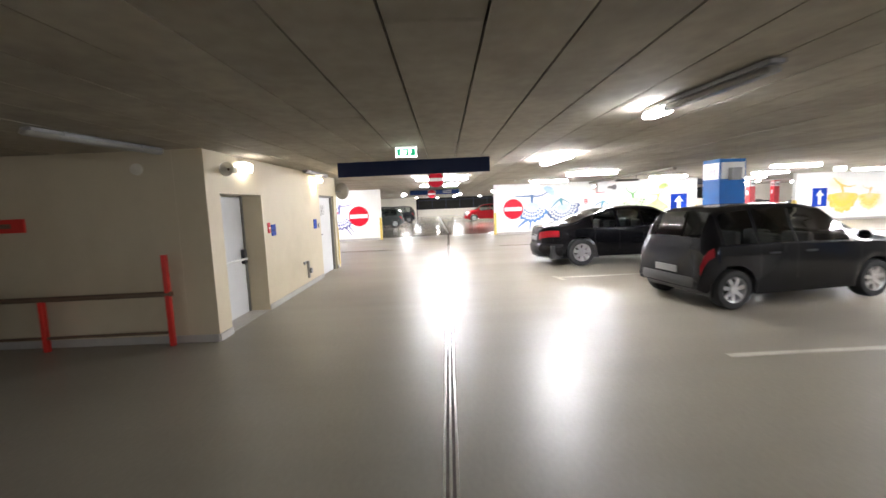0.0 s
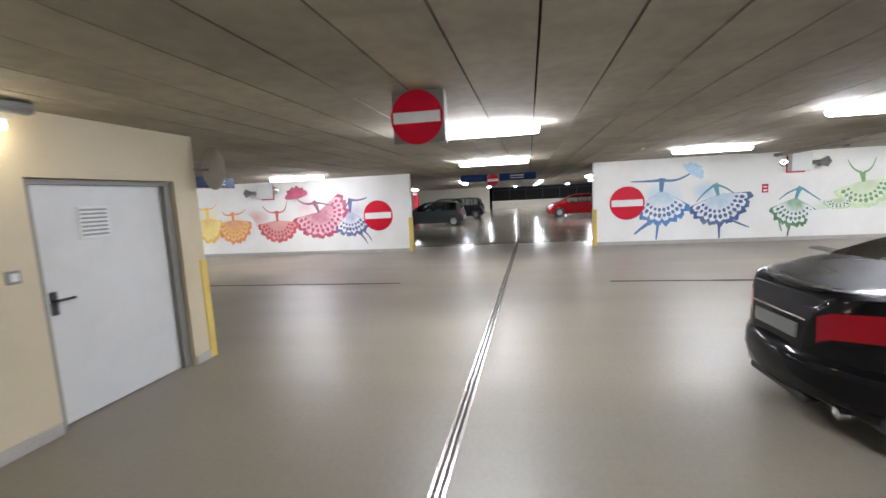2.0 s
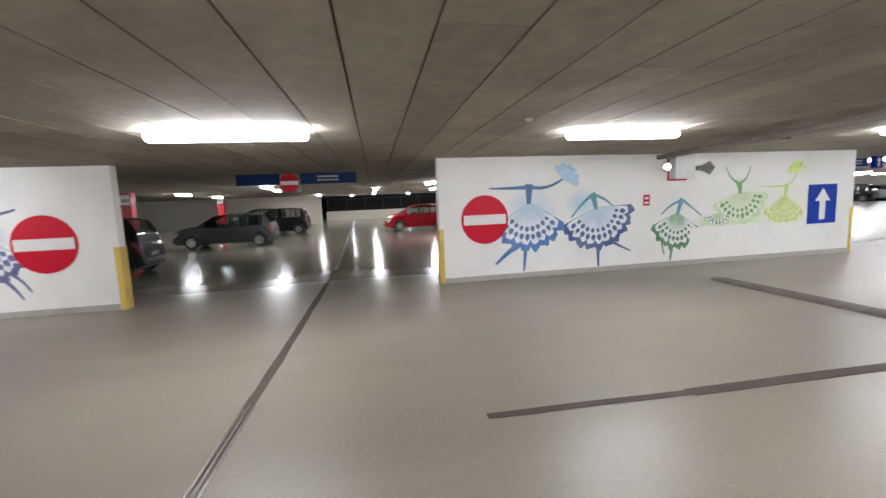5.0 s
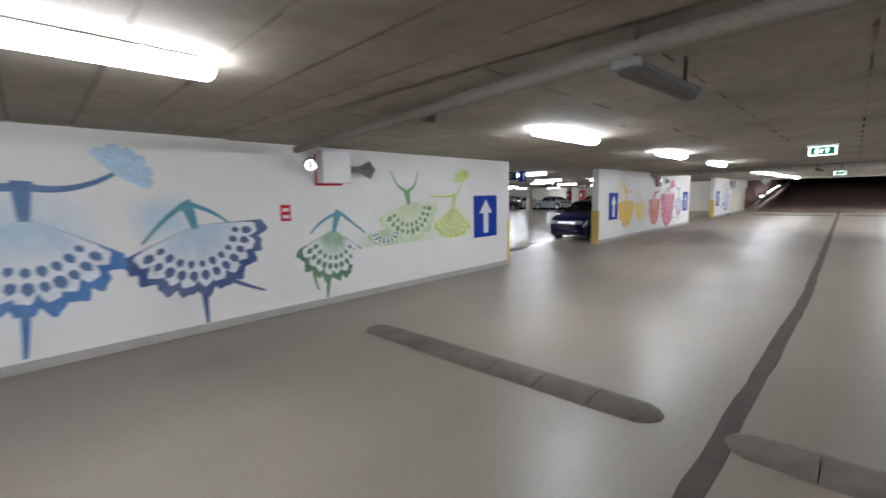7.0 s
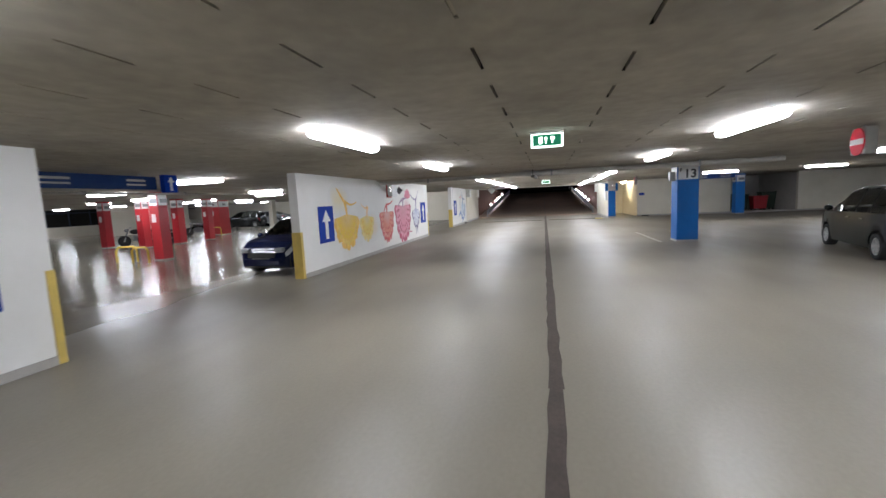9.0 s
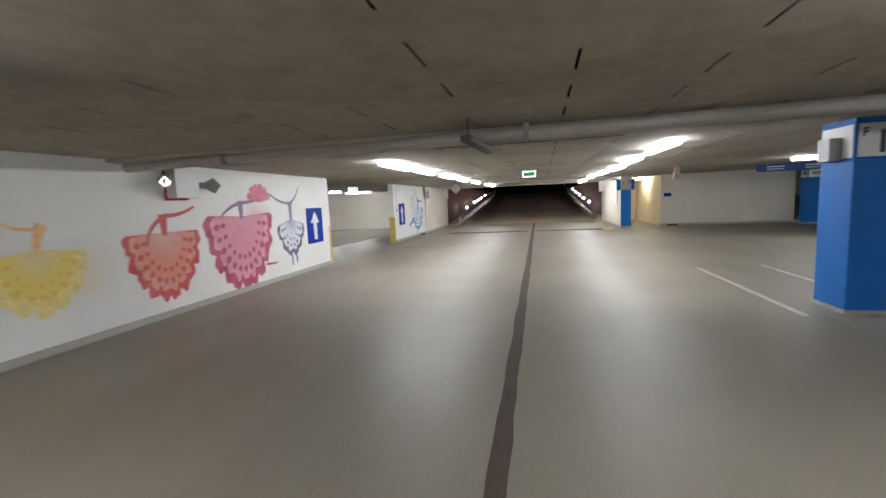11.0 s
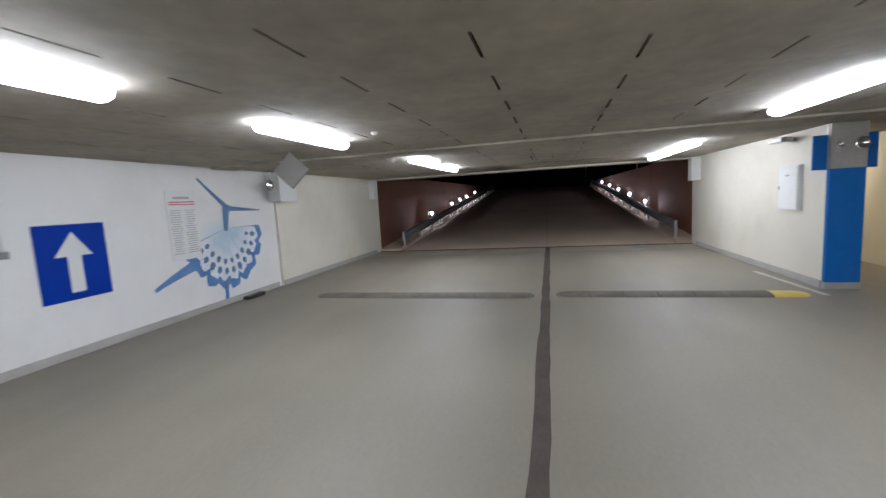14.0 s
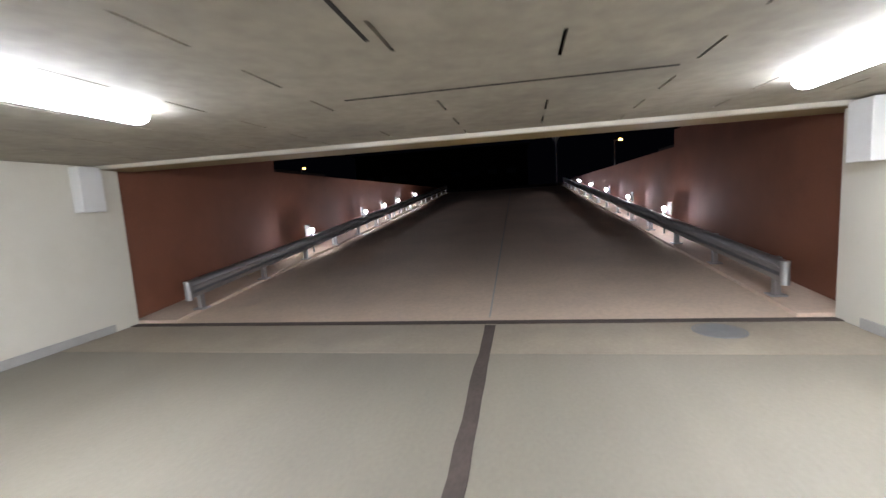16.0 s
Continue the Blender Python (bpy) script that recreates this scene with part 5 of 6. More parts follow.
motif(9.02, 1.22, 0.74, -70, 60, (DG, W_, MG, DG, TEAL), "green scalloped fan motif painted on the white wall", n=8, squash=1.16,
      petal=(0.12, 0.30, 0.7), ribbons=[((0.10, 0.26), (-0.2, 0.2), (-0.42, -0.04), 0.06, 0.03), ((0.14, 0.26), (0.35, 0.1), (0.62, -0.10), 0.06, 0.03)],
      strokes=[((-0.12, -0.75), (-0.15, -0.9), (-0.17, -1.10), 0.08, 0.04), ((-0.4, -0.6), (-0.38, -0.8), (-0.32, -0.95), 0.06, 0.03)], splash=((0.35, 0.60, 0.22), 0.35, 0.8, -0.3))
motif(10.68, 1.62, 0.80, -70, 88, ((0.58, 0.70, 0.42), (0.68, 0.75, 0.54), (0.60, 0.72, 0.42), (0.12, 0.28, 0.12), MG), "pale green splashed fan motif painted on the white wall", n=9,
      petal=(-0.05, 0.22, 0.8), ribbons=[((-0.06, 0.22), (-0.28, 0.25), (-0.42, 0.58), 0.06, 0.02), ((0.0, 0.22), (0.2, 0.25), (0.26, 0.60), 0.06, 0.02)],
      splash=((0.56, 0.74, 0.30), 0.75, 0.1, -0.45))
motif(11.95, 1.50, 0.72, -60, 55, (YG, PY, YG, LG, YG), "yellow-green fan motif painted beside the sign", n=7,
      petal=(0.05, 0.25, 0.7), ribbons=[((0.0, 0.22), (-0.3, 0.2), (-0.7, 0.22), 0.05, 0.02), ((0.05, 0.24), (0.25, 0.3), (0.33, 0.6), 0.05, 0.02)],
      hand_fan=(0.32, 0.52, 0.28, 15), splash=((0.66, 0.76, 0.26), 0.6, 0.0, -0.4))
motif(10.10, 1.15, 0.42, -80, 80, (LG, W_, LG, DG, LG), "small pale green fan motif low on the wall", n=6, squash=0.8)

# wall A, yellow to indigo
YE, OR, RE, CR, IN = (0.80, 0.48, 0.04), (0.78, 0.24, 0.03), (0.58, 0.04, 0.04), (0.42, 0.02, 0.09), (0.08, 0.08, 0.24)
LY, LO, LR, LC, LI = (0.82, 0.66, 0.22), (0.82, 0.50, 0.18), (0.72, 0.28, 0.24), (0.62, 0.20, 0.30), (0.36, 0.38, 0.58)
motif(-9.6, 1.40, 0.58, -80, 82, (YE, LY, YE, LY, YE), "yellow fan motif painted on the white wall", n=6, squash=1.6, petal=(-0.05, 0.36, 0.9),
      ribbons=[((-0.05, 0.3), (-0.4, 0.3), (-0.55, 0.5), 0.07, 0.03), ((-0.02, 0.3), (0.2, 0.3), (0.4, 0.5), 0.06, 0.02)], splash=(LY, 0.6, 0.1, -0.1))
motif(-8.62, 1.30, 0.72, -80, 84, (OR, LO, OR, OR, OR), "orange fan motif painted on the white wall", n=8, squash=1.2, petal=(-0.02, 0.26, 0.7),
      ribbons=[((0, 0.2), (-0.3, 0.1), (-0.4, 0.3), 0.06, 0.03), ((0, 0.2), (0.3, 0.15), (0.5, 0.35), 0.06, 0.03)], splash=(LO, 0.6, 0.0, -0.3))
motif(-6.95, 1.22, 0.80, -80, 82, (RE, LR, LR, CR, RE), "red scalloped fan motif painted on the white wall", n=9, squash=0.98, petal=(0.0, 0.32, 0.7),
      ribbons=[((0, 0.28), (-0.3, 0.2), (-0.5, 0.5), 0.06, 0.02), ((0, 0.28), (0.35, 0.2), (0.4, 0.62), 0.06, 0.02)], splash=(RE, 0.4, -0.8, 0.1))
motif(-5.40, 1.45, 1.05, -76, 132, (CR, (0.74, 0.46, 0.52), CR, CR, (0.20, 0.05, 0.10)), "large crimson scalloped fan motif painted on the white wall", n=12, squash=0.88,
      petal=(-0.18, 0.36, 0.8), ribbons=[((-0.15, 0.3), (-0.5, 0.2), (-0.75, 0.45), 0.08, 0.03), ((-0.12, 0.3), (0.2, 0.28), (0.55, 0.15), 0.07, 0.03)],
      hand_fan=(-0.75, 0.45, 0.45, 10), splash=(LC, 0.4, -0.5, 0.2))
motif(-4.30, 1.42, 0.86, -45, 60, (IN, W_, LI, IN, IN), "indigo scalloped fan motif half behind the round sign", n=7, petal=(0.05, 0.42, 0.8),
      ribbons=[((0.05, 0.38), (0.3, 0.3), (0.62, 0.42), 0.07, 0.04), ((0.07, 0.38), (-0.05, 0.3), (-0.22, 0.02), 0.06, 0.03)], strokes=[((0.25, -0.7), (0.45, -0.9), (0.55, -1.12), 0.08, 0.03), ((0.40, -0.65), (0.6, -0.8), (0.68, -1.0), 0.06, 0.03)],
      splash=(LI, 0.3, 0.2, 0.0))
# wall C, yellow to indigo
motif(21.80, 1.45, 0.86, -84, 84, (YE, (0.80, 0.55, 0.06), (0.80, 0.50, 0.04), (0.80, 0.47, 0.03), YE), "large yellow fan motif painted on the white wall", n=7, squash=1.25, petal=(-0.1, 0.4, 0.9),
      ribbons=[((-0.1, 0.35), (-0.3, 0.5), (-0.55, 0.75), 0.12, 0.05), ((0.0, 0.35), (0.3, 0.2), (0.7, 0.35), 0.08, 0.03)], splash=(LY, 0.5, -0.4, 0.4))
motif(23.24, 1.35, 0.62, -84, 84, (LY, (0.82, 0.64, 0.16), LY, YE, LO), "yellow-orange fan motif painted on the white wall", n=7, squash=1.4, petal=(0.1, 0.3, 0.7),
      ribbons=[((0.1, 0.25), (-0.2, 0.2), (-0.4, 0.4), 0.06, 0.02)], splash=(LO, 0.5, 0.4, -0.4))
motif(25.10, 1.40, 0.76, -90, 90, (RE, (0.72, 0.28, 0.20), LR, RE, RE), "red round fan motif painted on the white wall", n=10, squash=1.5,
      petal=(0.0, 0.30, 0.9), ribbons=[((0.02, 0.28), (0.35, 0.25), (0.68, 0.42), 0.08, 0.04), ((-0.02, 0.25), (-0.3, 0.1), (-0.35, -0.2), 0.07, 0.04)])
motif(27.00, 1.58, 1.05, -92, 92, (CR, (0.66, 0.26, 0.34), (0.60, 0.14, 0.22), (0.34, 0.02, 0.08), (0.24, 0.10, 0.22)), "large crimson scalloped fan motif painted on the white wall", n=11, squash=1.48,
      petal=(0.0, 0.32, 0.9), ribbons=[((0.0, 0.28), (-0.4, 0.2), (-0.62, -0.02), 0.08, 0.04), ((0.0, 0.28), (0.5, 0.30), (0.80, 0.42), 0.08, 0.04)],
      hand_fan=(0.62, 0.28, 0.42, 0), splash=(LC, 0.4, 0.5, 0.0), strokes=[((0.7, -1.1), (1.0, -1.15), (1.15, -1.12), 0.06, 0.03)])
motif(28.81, 1.44, 0.62, -80, 80, ((0.07, 0.05, 0.16), (0.66, 0.66, 0.72), LI, IN, (0.20, 0.16, 0.30)), "indigo scalloped fan motif beside the sign", n=6, squash=1.5,
      petal=(0.0, 0.42, 0.9), ribbons=[((0.0, 0.40), (-0.4, 0.36), (-0.80, 0.62), 0.07, 0.04), ((0.02, 0.40), (0.25, 0.45), (0.45, 0.80), 0.07, 0.03)],
      strokes=[((-0.04, -0.9), (-0.05, -1.0), (-0.05, -1.15), 0.07, 0.05), ((0.14, -0.9), (0.15, -1.0), (0.17, -1.12), 0.07, 0.05)])
# wall D, blue
motif(40.43, 1.42, 1.02, -76, 90, (MB, W_, LB, TB, TB), "large blue scalloped fan motif painted beside the ramp", n=9, squash=1.12,
      petal=(0.08, 0.44, 1.0), ribbons=[((0.06, 0.40), (-0.2, 0.6), (-0.55, 0.90), 0.10, 0.04), ((0.10, 0.36), (0.5, 0.34), (1.0, 0.30), 0.10, 0.02)],
      strokes=[((-0.7, -0.55), (-1.1, -0.65), (-1.6, -0.85), 0.20, 0.06), ((-0.12, -1.0), (-0.14, -1.2), (-0.16, -1.36), 0.10, 0.09)], splash=((0.24, 0.50, 0.74), 0.5, -0.1, -0.2))


# ---------------------------------------------------------------- cars
def interp(table, t):
    for (a, va), (b, vb) in zip(table, table[1:]):
        if t <= b:
            f = (t - a) / (b - a) if b > a else 0
            f = f * f * (3 - 2 * f) * 0.35 + f * 0.65
            return va + (vb - va) * f
    return table[-1][1]


STYLES = {
    "sedan": dict(L=4.85, W=1.85, H=1.46, wheels=(0.205, 0.80), wr=0.34,
                  top=[(0, .56), (.004, .72), (.010, .88), (.018, .965), (.03, .995), (.10, 1.03), (.16, 1.09), (.25, 1.25), (.36, 1.41), (.46, 1.455), (.54, 1.46), (.61, 1.43), (.68, 1.27), (.755, 1.04), (.80, 1.0), (.90, .90), (.955, .80), (.985, .66), (1, .48)],
                  belt=[(0, .56), (.004, .74), (.010, .85), (.018, .90), (.05, .925), (.20, .95), (.5, .95), (.74, .93), (.82, .91), (.92, .82), (.97, .70), (1, .46)],
                  wide=[(0, .32), (.008, .40), (.018, .53), (.032, .64), (.050, .74), (.070, .82), (.090, .88), (.110, .92), (.135, .955), (.18, .985), (.35, 1), (.7, 1), (.85, .97), (.93, .90), (.975, .80), (1, .62)],
                  roof=[(0, .93), (.18, .90), (.26, .76), (.40, .64), (.58, .64), (.68, .74), (.76, .88), (.85, .92), (1, .92)],
                  shield=(.615, .752), rear=(.165, .36), side=((.265, .395), (.41, .52), (.535, .665)), seams=(.275, .402, .528, .71),
                  tail=(.009, .094), head=(.905, .975)),
    "hatch": dict(L=3.85, W=1.66, H=1.60, wheels=(0.135, 0.80), wr=0.29,
                  top=[(0, .50), (.008, .80), (.02, 1.0), (.045, 1.30), (.08, 1.50), (.14, 1.565), (.30, 1.60), (.48, 1.59), (.58, 1.52), (.68, 1.28), (.755, 1.08), (.80, 1.04), (.90, .95), (.955, .82), (.985, .66), (1, .48)],
                  belt=[(0, .48), (.008, .74), (.02, .92), (.06, 1.0), (.3, 1.0), (.6, .97), (.76, .95), (.84, .93), (.92, .85), (.97, .70), (1, .46)],
                  wide=[(0, .82), (.02, .90), (.07, .96), (.2, 1), (.7, 1), (.85, .97), (.93, .90), (.975, .80), (1, .64)],
                  roof=[(0, .90), (.03, .84), (.10, .72), (.3, .70), (.55, .70), (.68, .78), (.77, .90), (.85, .93), (1, .92)],
                  shield=(.585, .752), rear=(.03, .085), side=((.10, .235), (.25, .405), (.42, .665)), seams=(.243, .412, .715),
                  tail=(.006, .05), head=(.925, .975)),
}


def bowed(Wd, reach, y0, bow, prof, n=28):
    """A band bent round the tail of a car: prof lists heights and how far each is set in."""
    bm = bmesh.new()
    rows = []
    for k in range(n + 1):
        a = math.asin(reach) * (2 * k / n - 1)
        rows.append([bm.verts.new((Wd * math.sin(a) * (1 - 0.6 * d * abs(math.sin(a)) / Wd), y0 + bow * (1 - math.cos(a)) + d, z)) for z, d in prof])
    for a, b in zip(rows, rows[1:]):
        for i in range(len(prof) - 1):
            bm.faces.new((a[i], b[i], b[i + 1], a[i + 1]))
    for e in (rows[0], rows[-1]):
        bm.faces.new(e)
    return bm


def car(style, m, col, label, stretch=1.0, height=1.0, rim=True, group="parked cars"):
    S = STYLES[style]
    Ln, Wd, hs = S["L"] * stretch, S["W"] / 2, height
    c = thing("car", m, label, "car", group)
    bodym = car_paint("car_paint", col)
    wy = [Ln * (f - 0.5) for f in S["wheels"]]
    wr = S["wr"]
    ra = wr + 0.055
    st = set(k / 64 for k in range(65)) | {.004, .01, .015, .985, .99, .996}
    for y in wy:
        for k in range(-8, 9):
            st.add(round((y + ra * math.sin(math.pi / 2 * k / 8)) / Ln + 0.5, 5))
    for a, b in (*S["side"], S["shield"], S["rear"], S["tail"], S["head"]):
        st |= {a, b}
    for q in S["seams"]:
        st |= {q - 0.0009, q + 0.0009}
    st = sorted(t for t in st if 0 <= t <= 1)
    st = [t for k, t in enumerate(st) if k == 0 or t - st[k - 1] > 0.0004]
    secs = []
    for t in st:
        y = (t - 0.5) * Ln
        top, belt = interp(S["top"], t) * hs, interp(S["belt"], t) * hs
        w = Wd * interp(S["wide"], t)
        wrf = w * interp(S["roof"], t)
        low = 0.20 + (0.10 * max(0, (0.06 - t) / 0.06) + 0.08 * max(0, (t - 0.94) / 0.06))
        arch = 0.0
        for yy in wy:
            d = abs(y - yy)
            if d < ra:
                arch = max(arch, wr + math.sqrt(ra * ra - d * d))
        zb = max(low, arch)
        z1, z2 = max(0.40, zb + 0.01), max(0.62 * min(1, belt / 0.8), zb + 0.02)
        z2 = min(z2, belt - 0.05)
        z1 = min(z1, z2 - 0.005)
        zb = min(zb, z1 - 0.005)
        rail = max(belt + 0.012, top - 0.075 * min(1, (top - belt) / 0.3))
        secs.append([(w * 0.955, y, zb), (w * 0.992, y, z1), (w, y, z2), (w * 0.992, y, max(z2 + 0.005, belt - (0.19 if style == "sedan" and t < 0.13 else 0.15))), (w * 0.975, y, belt - 0.02), (w * 0.945, y, belt + 0.004),
                     (wrf * 0.99, y, rail), (wrf * 0.88, y, top - 0.022 * min(1, (top - belt) / 0.2)), (wrf * 0.5, y, top - 0.004), (0.0, y, top)])
    groups = {}

    def sort(t, j):
        for q in S["seams"]:
            if abs(t - q) < 0.0009 and 1 <= j <= 4:
                return f"seam{S['seams'].index(q)}"
        if j == 3 and S["tail"][0] < t < S["tail"][1]:
            return "tail"
        if j == 3 and S["head"][0] < t < S["head"][1]:
            return "head"
        if j == 5:
            for k, (a, b) in enumerate(S["side"]):
                if a < t < b:
                    return f"side{k}"
        if j >= 7:
            if S["shield"][0] < t < S["shield"][1]:
                return "shield"
            if S["rear"][0] < t < S["rear"][1]:
                return "rear"
        return "body"

    for i in range(len(st) - 1):
        t = (st[i] + st[i + 1]) / 2
        for j in range(9):
            g = sort(t, j)
            for s in (1, -1):
                key = (g, s) if g[:4] in ("side", "tail", "head", "seam") else (g, 0)
                q = [secs[i][j], secs[i][j + 1], secs[i + 1][j + 1], secs[i + 1][j]]
                groups.setdefault(key, []).append([(s * x, y, z) for x, y, z in q])
    for e in (0, -1):
        ring = secs[e]
        groups[("body", 0)].append([(x, y, z) for x, y, z in ring] + [(-x, y, z) for x, y, z in reversed(ring[:-1])])
    names = {"body": ("body", bodym), "seam": ("door_seam", M["gap"]), "tail": ("tail_light", M["tail"]), "head": ("headlight", M["head"]),
             "shield": ("windscreen", M["glass"]), "rear": ("rear_window", M["glass"])}
    for (g, s), quads in groups.items():
        bm = bmesh.new()
        for q in quads:
            try:
                bm.faces.new([bm.verts.new(p) for p in q])
            except ValueError:
                pass
        bmesh.ops.remove_doubles(bm, verts=bm.verts, dist=0.0003)
        bmesh.ops.dissolve_degenerate(bm, dist=0.0002, edges=bm.edges)
        nm, mt = names.get(g[:4] if g[:4] in ("seam",) else g, ("side_window", M["glass"]))
        part(nm, bm, mt, c, smooth=True)
    # dark floor pan and wheel wells
    part("underbody", boxed(-Wd * 0.86, Wd * 0.86, -Ln * 0.45, Ln * 0.45, 0.19, 0.52), M["dark"], c)
    part("cabin_lining", boxed(-Wd * 0.60, Wd * 0.60, Ln * (S["rear"][1] - 0.5), Ln * (S["shield"][0] - 0.5), 0.53, 0.80 * hs, bevel=0.05), M["dark"], c)
    for x in (-0.36, 0.36):
        for f in (0.40, 0.555):
            y = Ln * (f - 0.5)
            part("seat", boxed(x - 0.22, x + 0.22, y - 0.10, y + 0.03, 0.60, 1.10 * hs, bevel=0.05), M["dark"], c)
    for y in wy:
        for s in (-1, 1):
            x0 = s * (Wd - 0.025)
            bm = bmesh.new()
            prof = [(x0, wr * 0.66), (x0 + s * 0.012, wr * 0.80), (x0 + s * 0.004, wr * 0.95), (x0 - s * 0.03, wr), (x0 - s * 0.17, wr), (x0 - s * 0.21, wr * 0.94), (x0 - s * 0.21, wr * 0.6)]
            wh = part("wheel", lathe(bm, prof, "x", 32, (0, y, wr + 0.001)), M["tyre"], c, "black tyre and light rim", smooth=True)
            bm = bmesh.new()
            lathe(bm, [(x0 - s * 0.002, wr * 0.67), (x0 - s * 0.012, wr * 0.62), (x0 - s * 0.05, wr * 0.58), (x0 - s * 0.10, wr * 0.5)], "x", 32, (0, y, wr))
            lathe(bm, [(x0 - s * 0.01, 0.001), (x0 - s * 0.008, 0.06), (x0 - s * 0.03, 0.07)], "x", 16, (0, y, wr))
            for k in range(7):
                a = 2 * math.pi * (k + 0.25) / (7)
                p = Vector((x0 - s * 0.02, y + 0.04 * math.cos(a), wr + 0.04 * math.sin(a)))
                q = Vector((x0 - s * 0.016, y + wr * 0.62 * math.cos(a), wr + wr * 0.62 * math.sin(a)))
                tang = Vector((0, -math.sin(a), math.cos(a)))
                w0, w1 = (0.030, 0.055) if style == "sedan" else (0.025, 0.03)
                f = [p + tang * w0, p - tang * w0, q - tang * w1, q + tang * w1]
                bk = [v - Vector((s * 0.03, 0, 0)) for v in f]
                vs, vb = [bm.verts.new(v) for v in f], [bm.verts.new(v) for v in bk]
                bm.faces.new(vs)
                for i in range(4):
                    bm.faces.new((vs[i], vs[(i + 1) % 4], vb[(i + 1) % 4], vb[i]))
            part("rim", bm, M["rim"] if rim else M["grey"], wh)
            bm = lathe(bmesh.new(), [(x0 - s * 0.11, 0.001), (x0 - s * 0.11, wr * 0.6)], "x", 24, (0, y, wr))
            part("brake", bm, M["dark"], wh)
    yr, yf = -Ln / 2, Ln / 2
    zp, yp = (0.64, yr - 0.006) if style == "sedan" else (0.53 * hs, yr - 0.012)
    part("rear_plate", boxed(-0.24, 0.24, yp, yp + 0.02, zp, zp + 0.10), M["plate"], c, "blank pale plate")
    part("front_plate", boxed(-0.26, 0.26, yf + 0.002, yf + 0.012, 0.36, 0.47), M["plate"], c, "blank white plate")
    part("grille", boxed(-0.40, 0.40, yf - 0.06, yf + 0.001, 0.48, 0.60, bevel=0.01), M["dark"], c)
    if style == "sedan":
        part("rear_bumper", bowed(Wd, 0.95, yr - 0.075, 0.84, [(0.215, 0.16), (0.235, 0.09), (0.30, 0.025), (0.40, 0.0), (0.50, 0.004), (0.56, 0.03), (0.585, 0.07), (0.590, 0.16)]), bodym, c, smooth=True)
        part("boot_edge", bowed(Wd, 0.66, yr + 0.055, 0.86, [(0.945, 0.06), (0.965, 0.01), (0.985, 0.0), (0.995, 0.012), (0.998, 0.09)]), bodym, c, smooth=True)
        part("boot_strip", boxed(-0.30, 0.30, yr + 0.012, yr + 0.04, 0.775, 0.79, bevel=0.004), M["chrome"], c)
        part("diffuser", boxed(-Wd * 0.36, Wd * 0.36, yr + 0.02, yr + 0.14, 0.20, 0.26, bevel=0.02), M["dark"], c)
        for s in (-1, 1):
            bm = bmesh.new()
            rod(bm, (s * 0.50, yr + 0.10, 0.225), (s * 0.50, yr + 0.28, 0.225), 0.036, 16)
            part("exhaust_tip", bm, M["chrome"], c, smooth=True)
    else:
        part("rear_bumper", boxed(-Wd * 0.72, Wd * 0.72, yr - 0.02, yr + 0.20, 0.30, 0.48, bevel=0.06), M["dark"], c, smooth=True)
        for s in (-1, 1):
            x0, x1 = sorted((s * Wd * 0.46, s * Wd * 0.76))
            part("headlight", boxed(x0, x1, yf - 0.20, yf - 0.015, 0.60, 0.73, bevel=0.05), M["head"], c, smooth=True)
    part("front_bumper", boxed(-Wd * 0.66, Wd * 0.66, yf - 0.20, yf + 0.02, 0.26, 0.46, bevel=0.04), bodym, c)
    belt = interp(S["belt"], 0.6) * hs
    for s in (-1, 1):
        ym = Ln * (S["side"][-1][1] - 0.5 + 0.02)
        part("wing_mirror", ball(bmesh.new(), (s * (Wd + 0.09), ym, belt + 0.08), 0.1, 1.0, 0.7, 0.72), bodym, c, smooth=True)
        for a, b in S["side"][-2:]:
            yh = Ln * (a - 0.5) + 0.10
            part("door_handle", boxed(min(s * Wd * 0.99, s * (Wd + 0.018)), max(s * Wd * 0.99, s * (Wd + 0.018)), yh, yh + 0.18, belt - 0.13, belt - 0.105, bevel=0.006), M["dark"] if style == "hatch" else bodym, c)
        if style == "sedan":
            part("sill_trim", boxed(min(s * Wd * 0.96, s * Wd * 1.0), max(s * Wd * 0.96, s * Wd * 1.0), wy[0] + ra + 0.04, wy[1] - ra - 0.04, 0.21, 0.235), M["chrome"], c)
            a, b = Ln * (S["side"][0][0] - 0.5), Ln * (S["side"][-1][1] - 0.5)
            part("window_trim", boxed(min(s * Wd * 0.945, s * Wd * 0.965), max(s * Wd * 0.945, s * Wd * 0.965), a, b, belt + 0.002, belt + 0.016), M["chrome"], c)
    return c


BLACK = (0.003, 0.003, 0.004)
car("sedan", pose(10.15, 5.38, 0, 0, 0, 0), BLACK, "glossy black parked saloon car with broad-spoked alloy wheels")
car("hatch", pose(14.65, 5.75, 0, 0, 0, 7.5), BLACK, "black parked compact hatchback with tall roof and dark bumper", stretch=0.97, height=0.95)
car("hatch", pose(13.7, 22.6, 0, 0, 0, -13), (0.004, 0.005, 0.0045), "dark parked estate car beside the blue column", stretch=1.15)
car("hatch", pose(-1.32, 21.55, 0, 0, 0, 178), (0.0016, 0.0045, 0.028), "dark blue parked hatchback facing the lane", height=0.92, rim=False)
car("hatch", pose(-12.4, -3.9, 0, 0, 0, 177), (0.035, 0.040, 0.038), "dark grey parked estate car in the side bays", stretch=1.1, height=0.93)
car("hatch", pose(-19.6, -3.0, 0, 0, 0, 176), (0.015, 0.015, 0.018), "dark parked hatchback behind the grey car", rim=False)
car("hatch", pose(-4.7, -5.6, 0, 0, 0, 180), (0.012, 0.012, 0.012), "black parked car behind the mural wall")
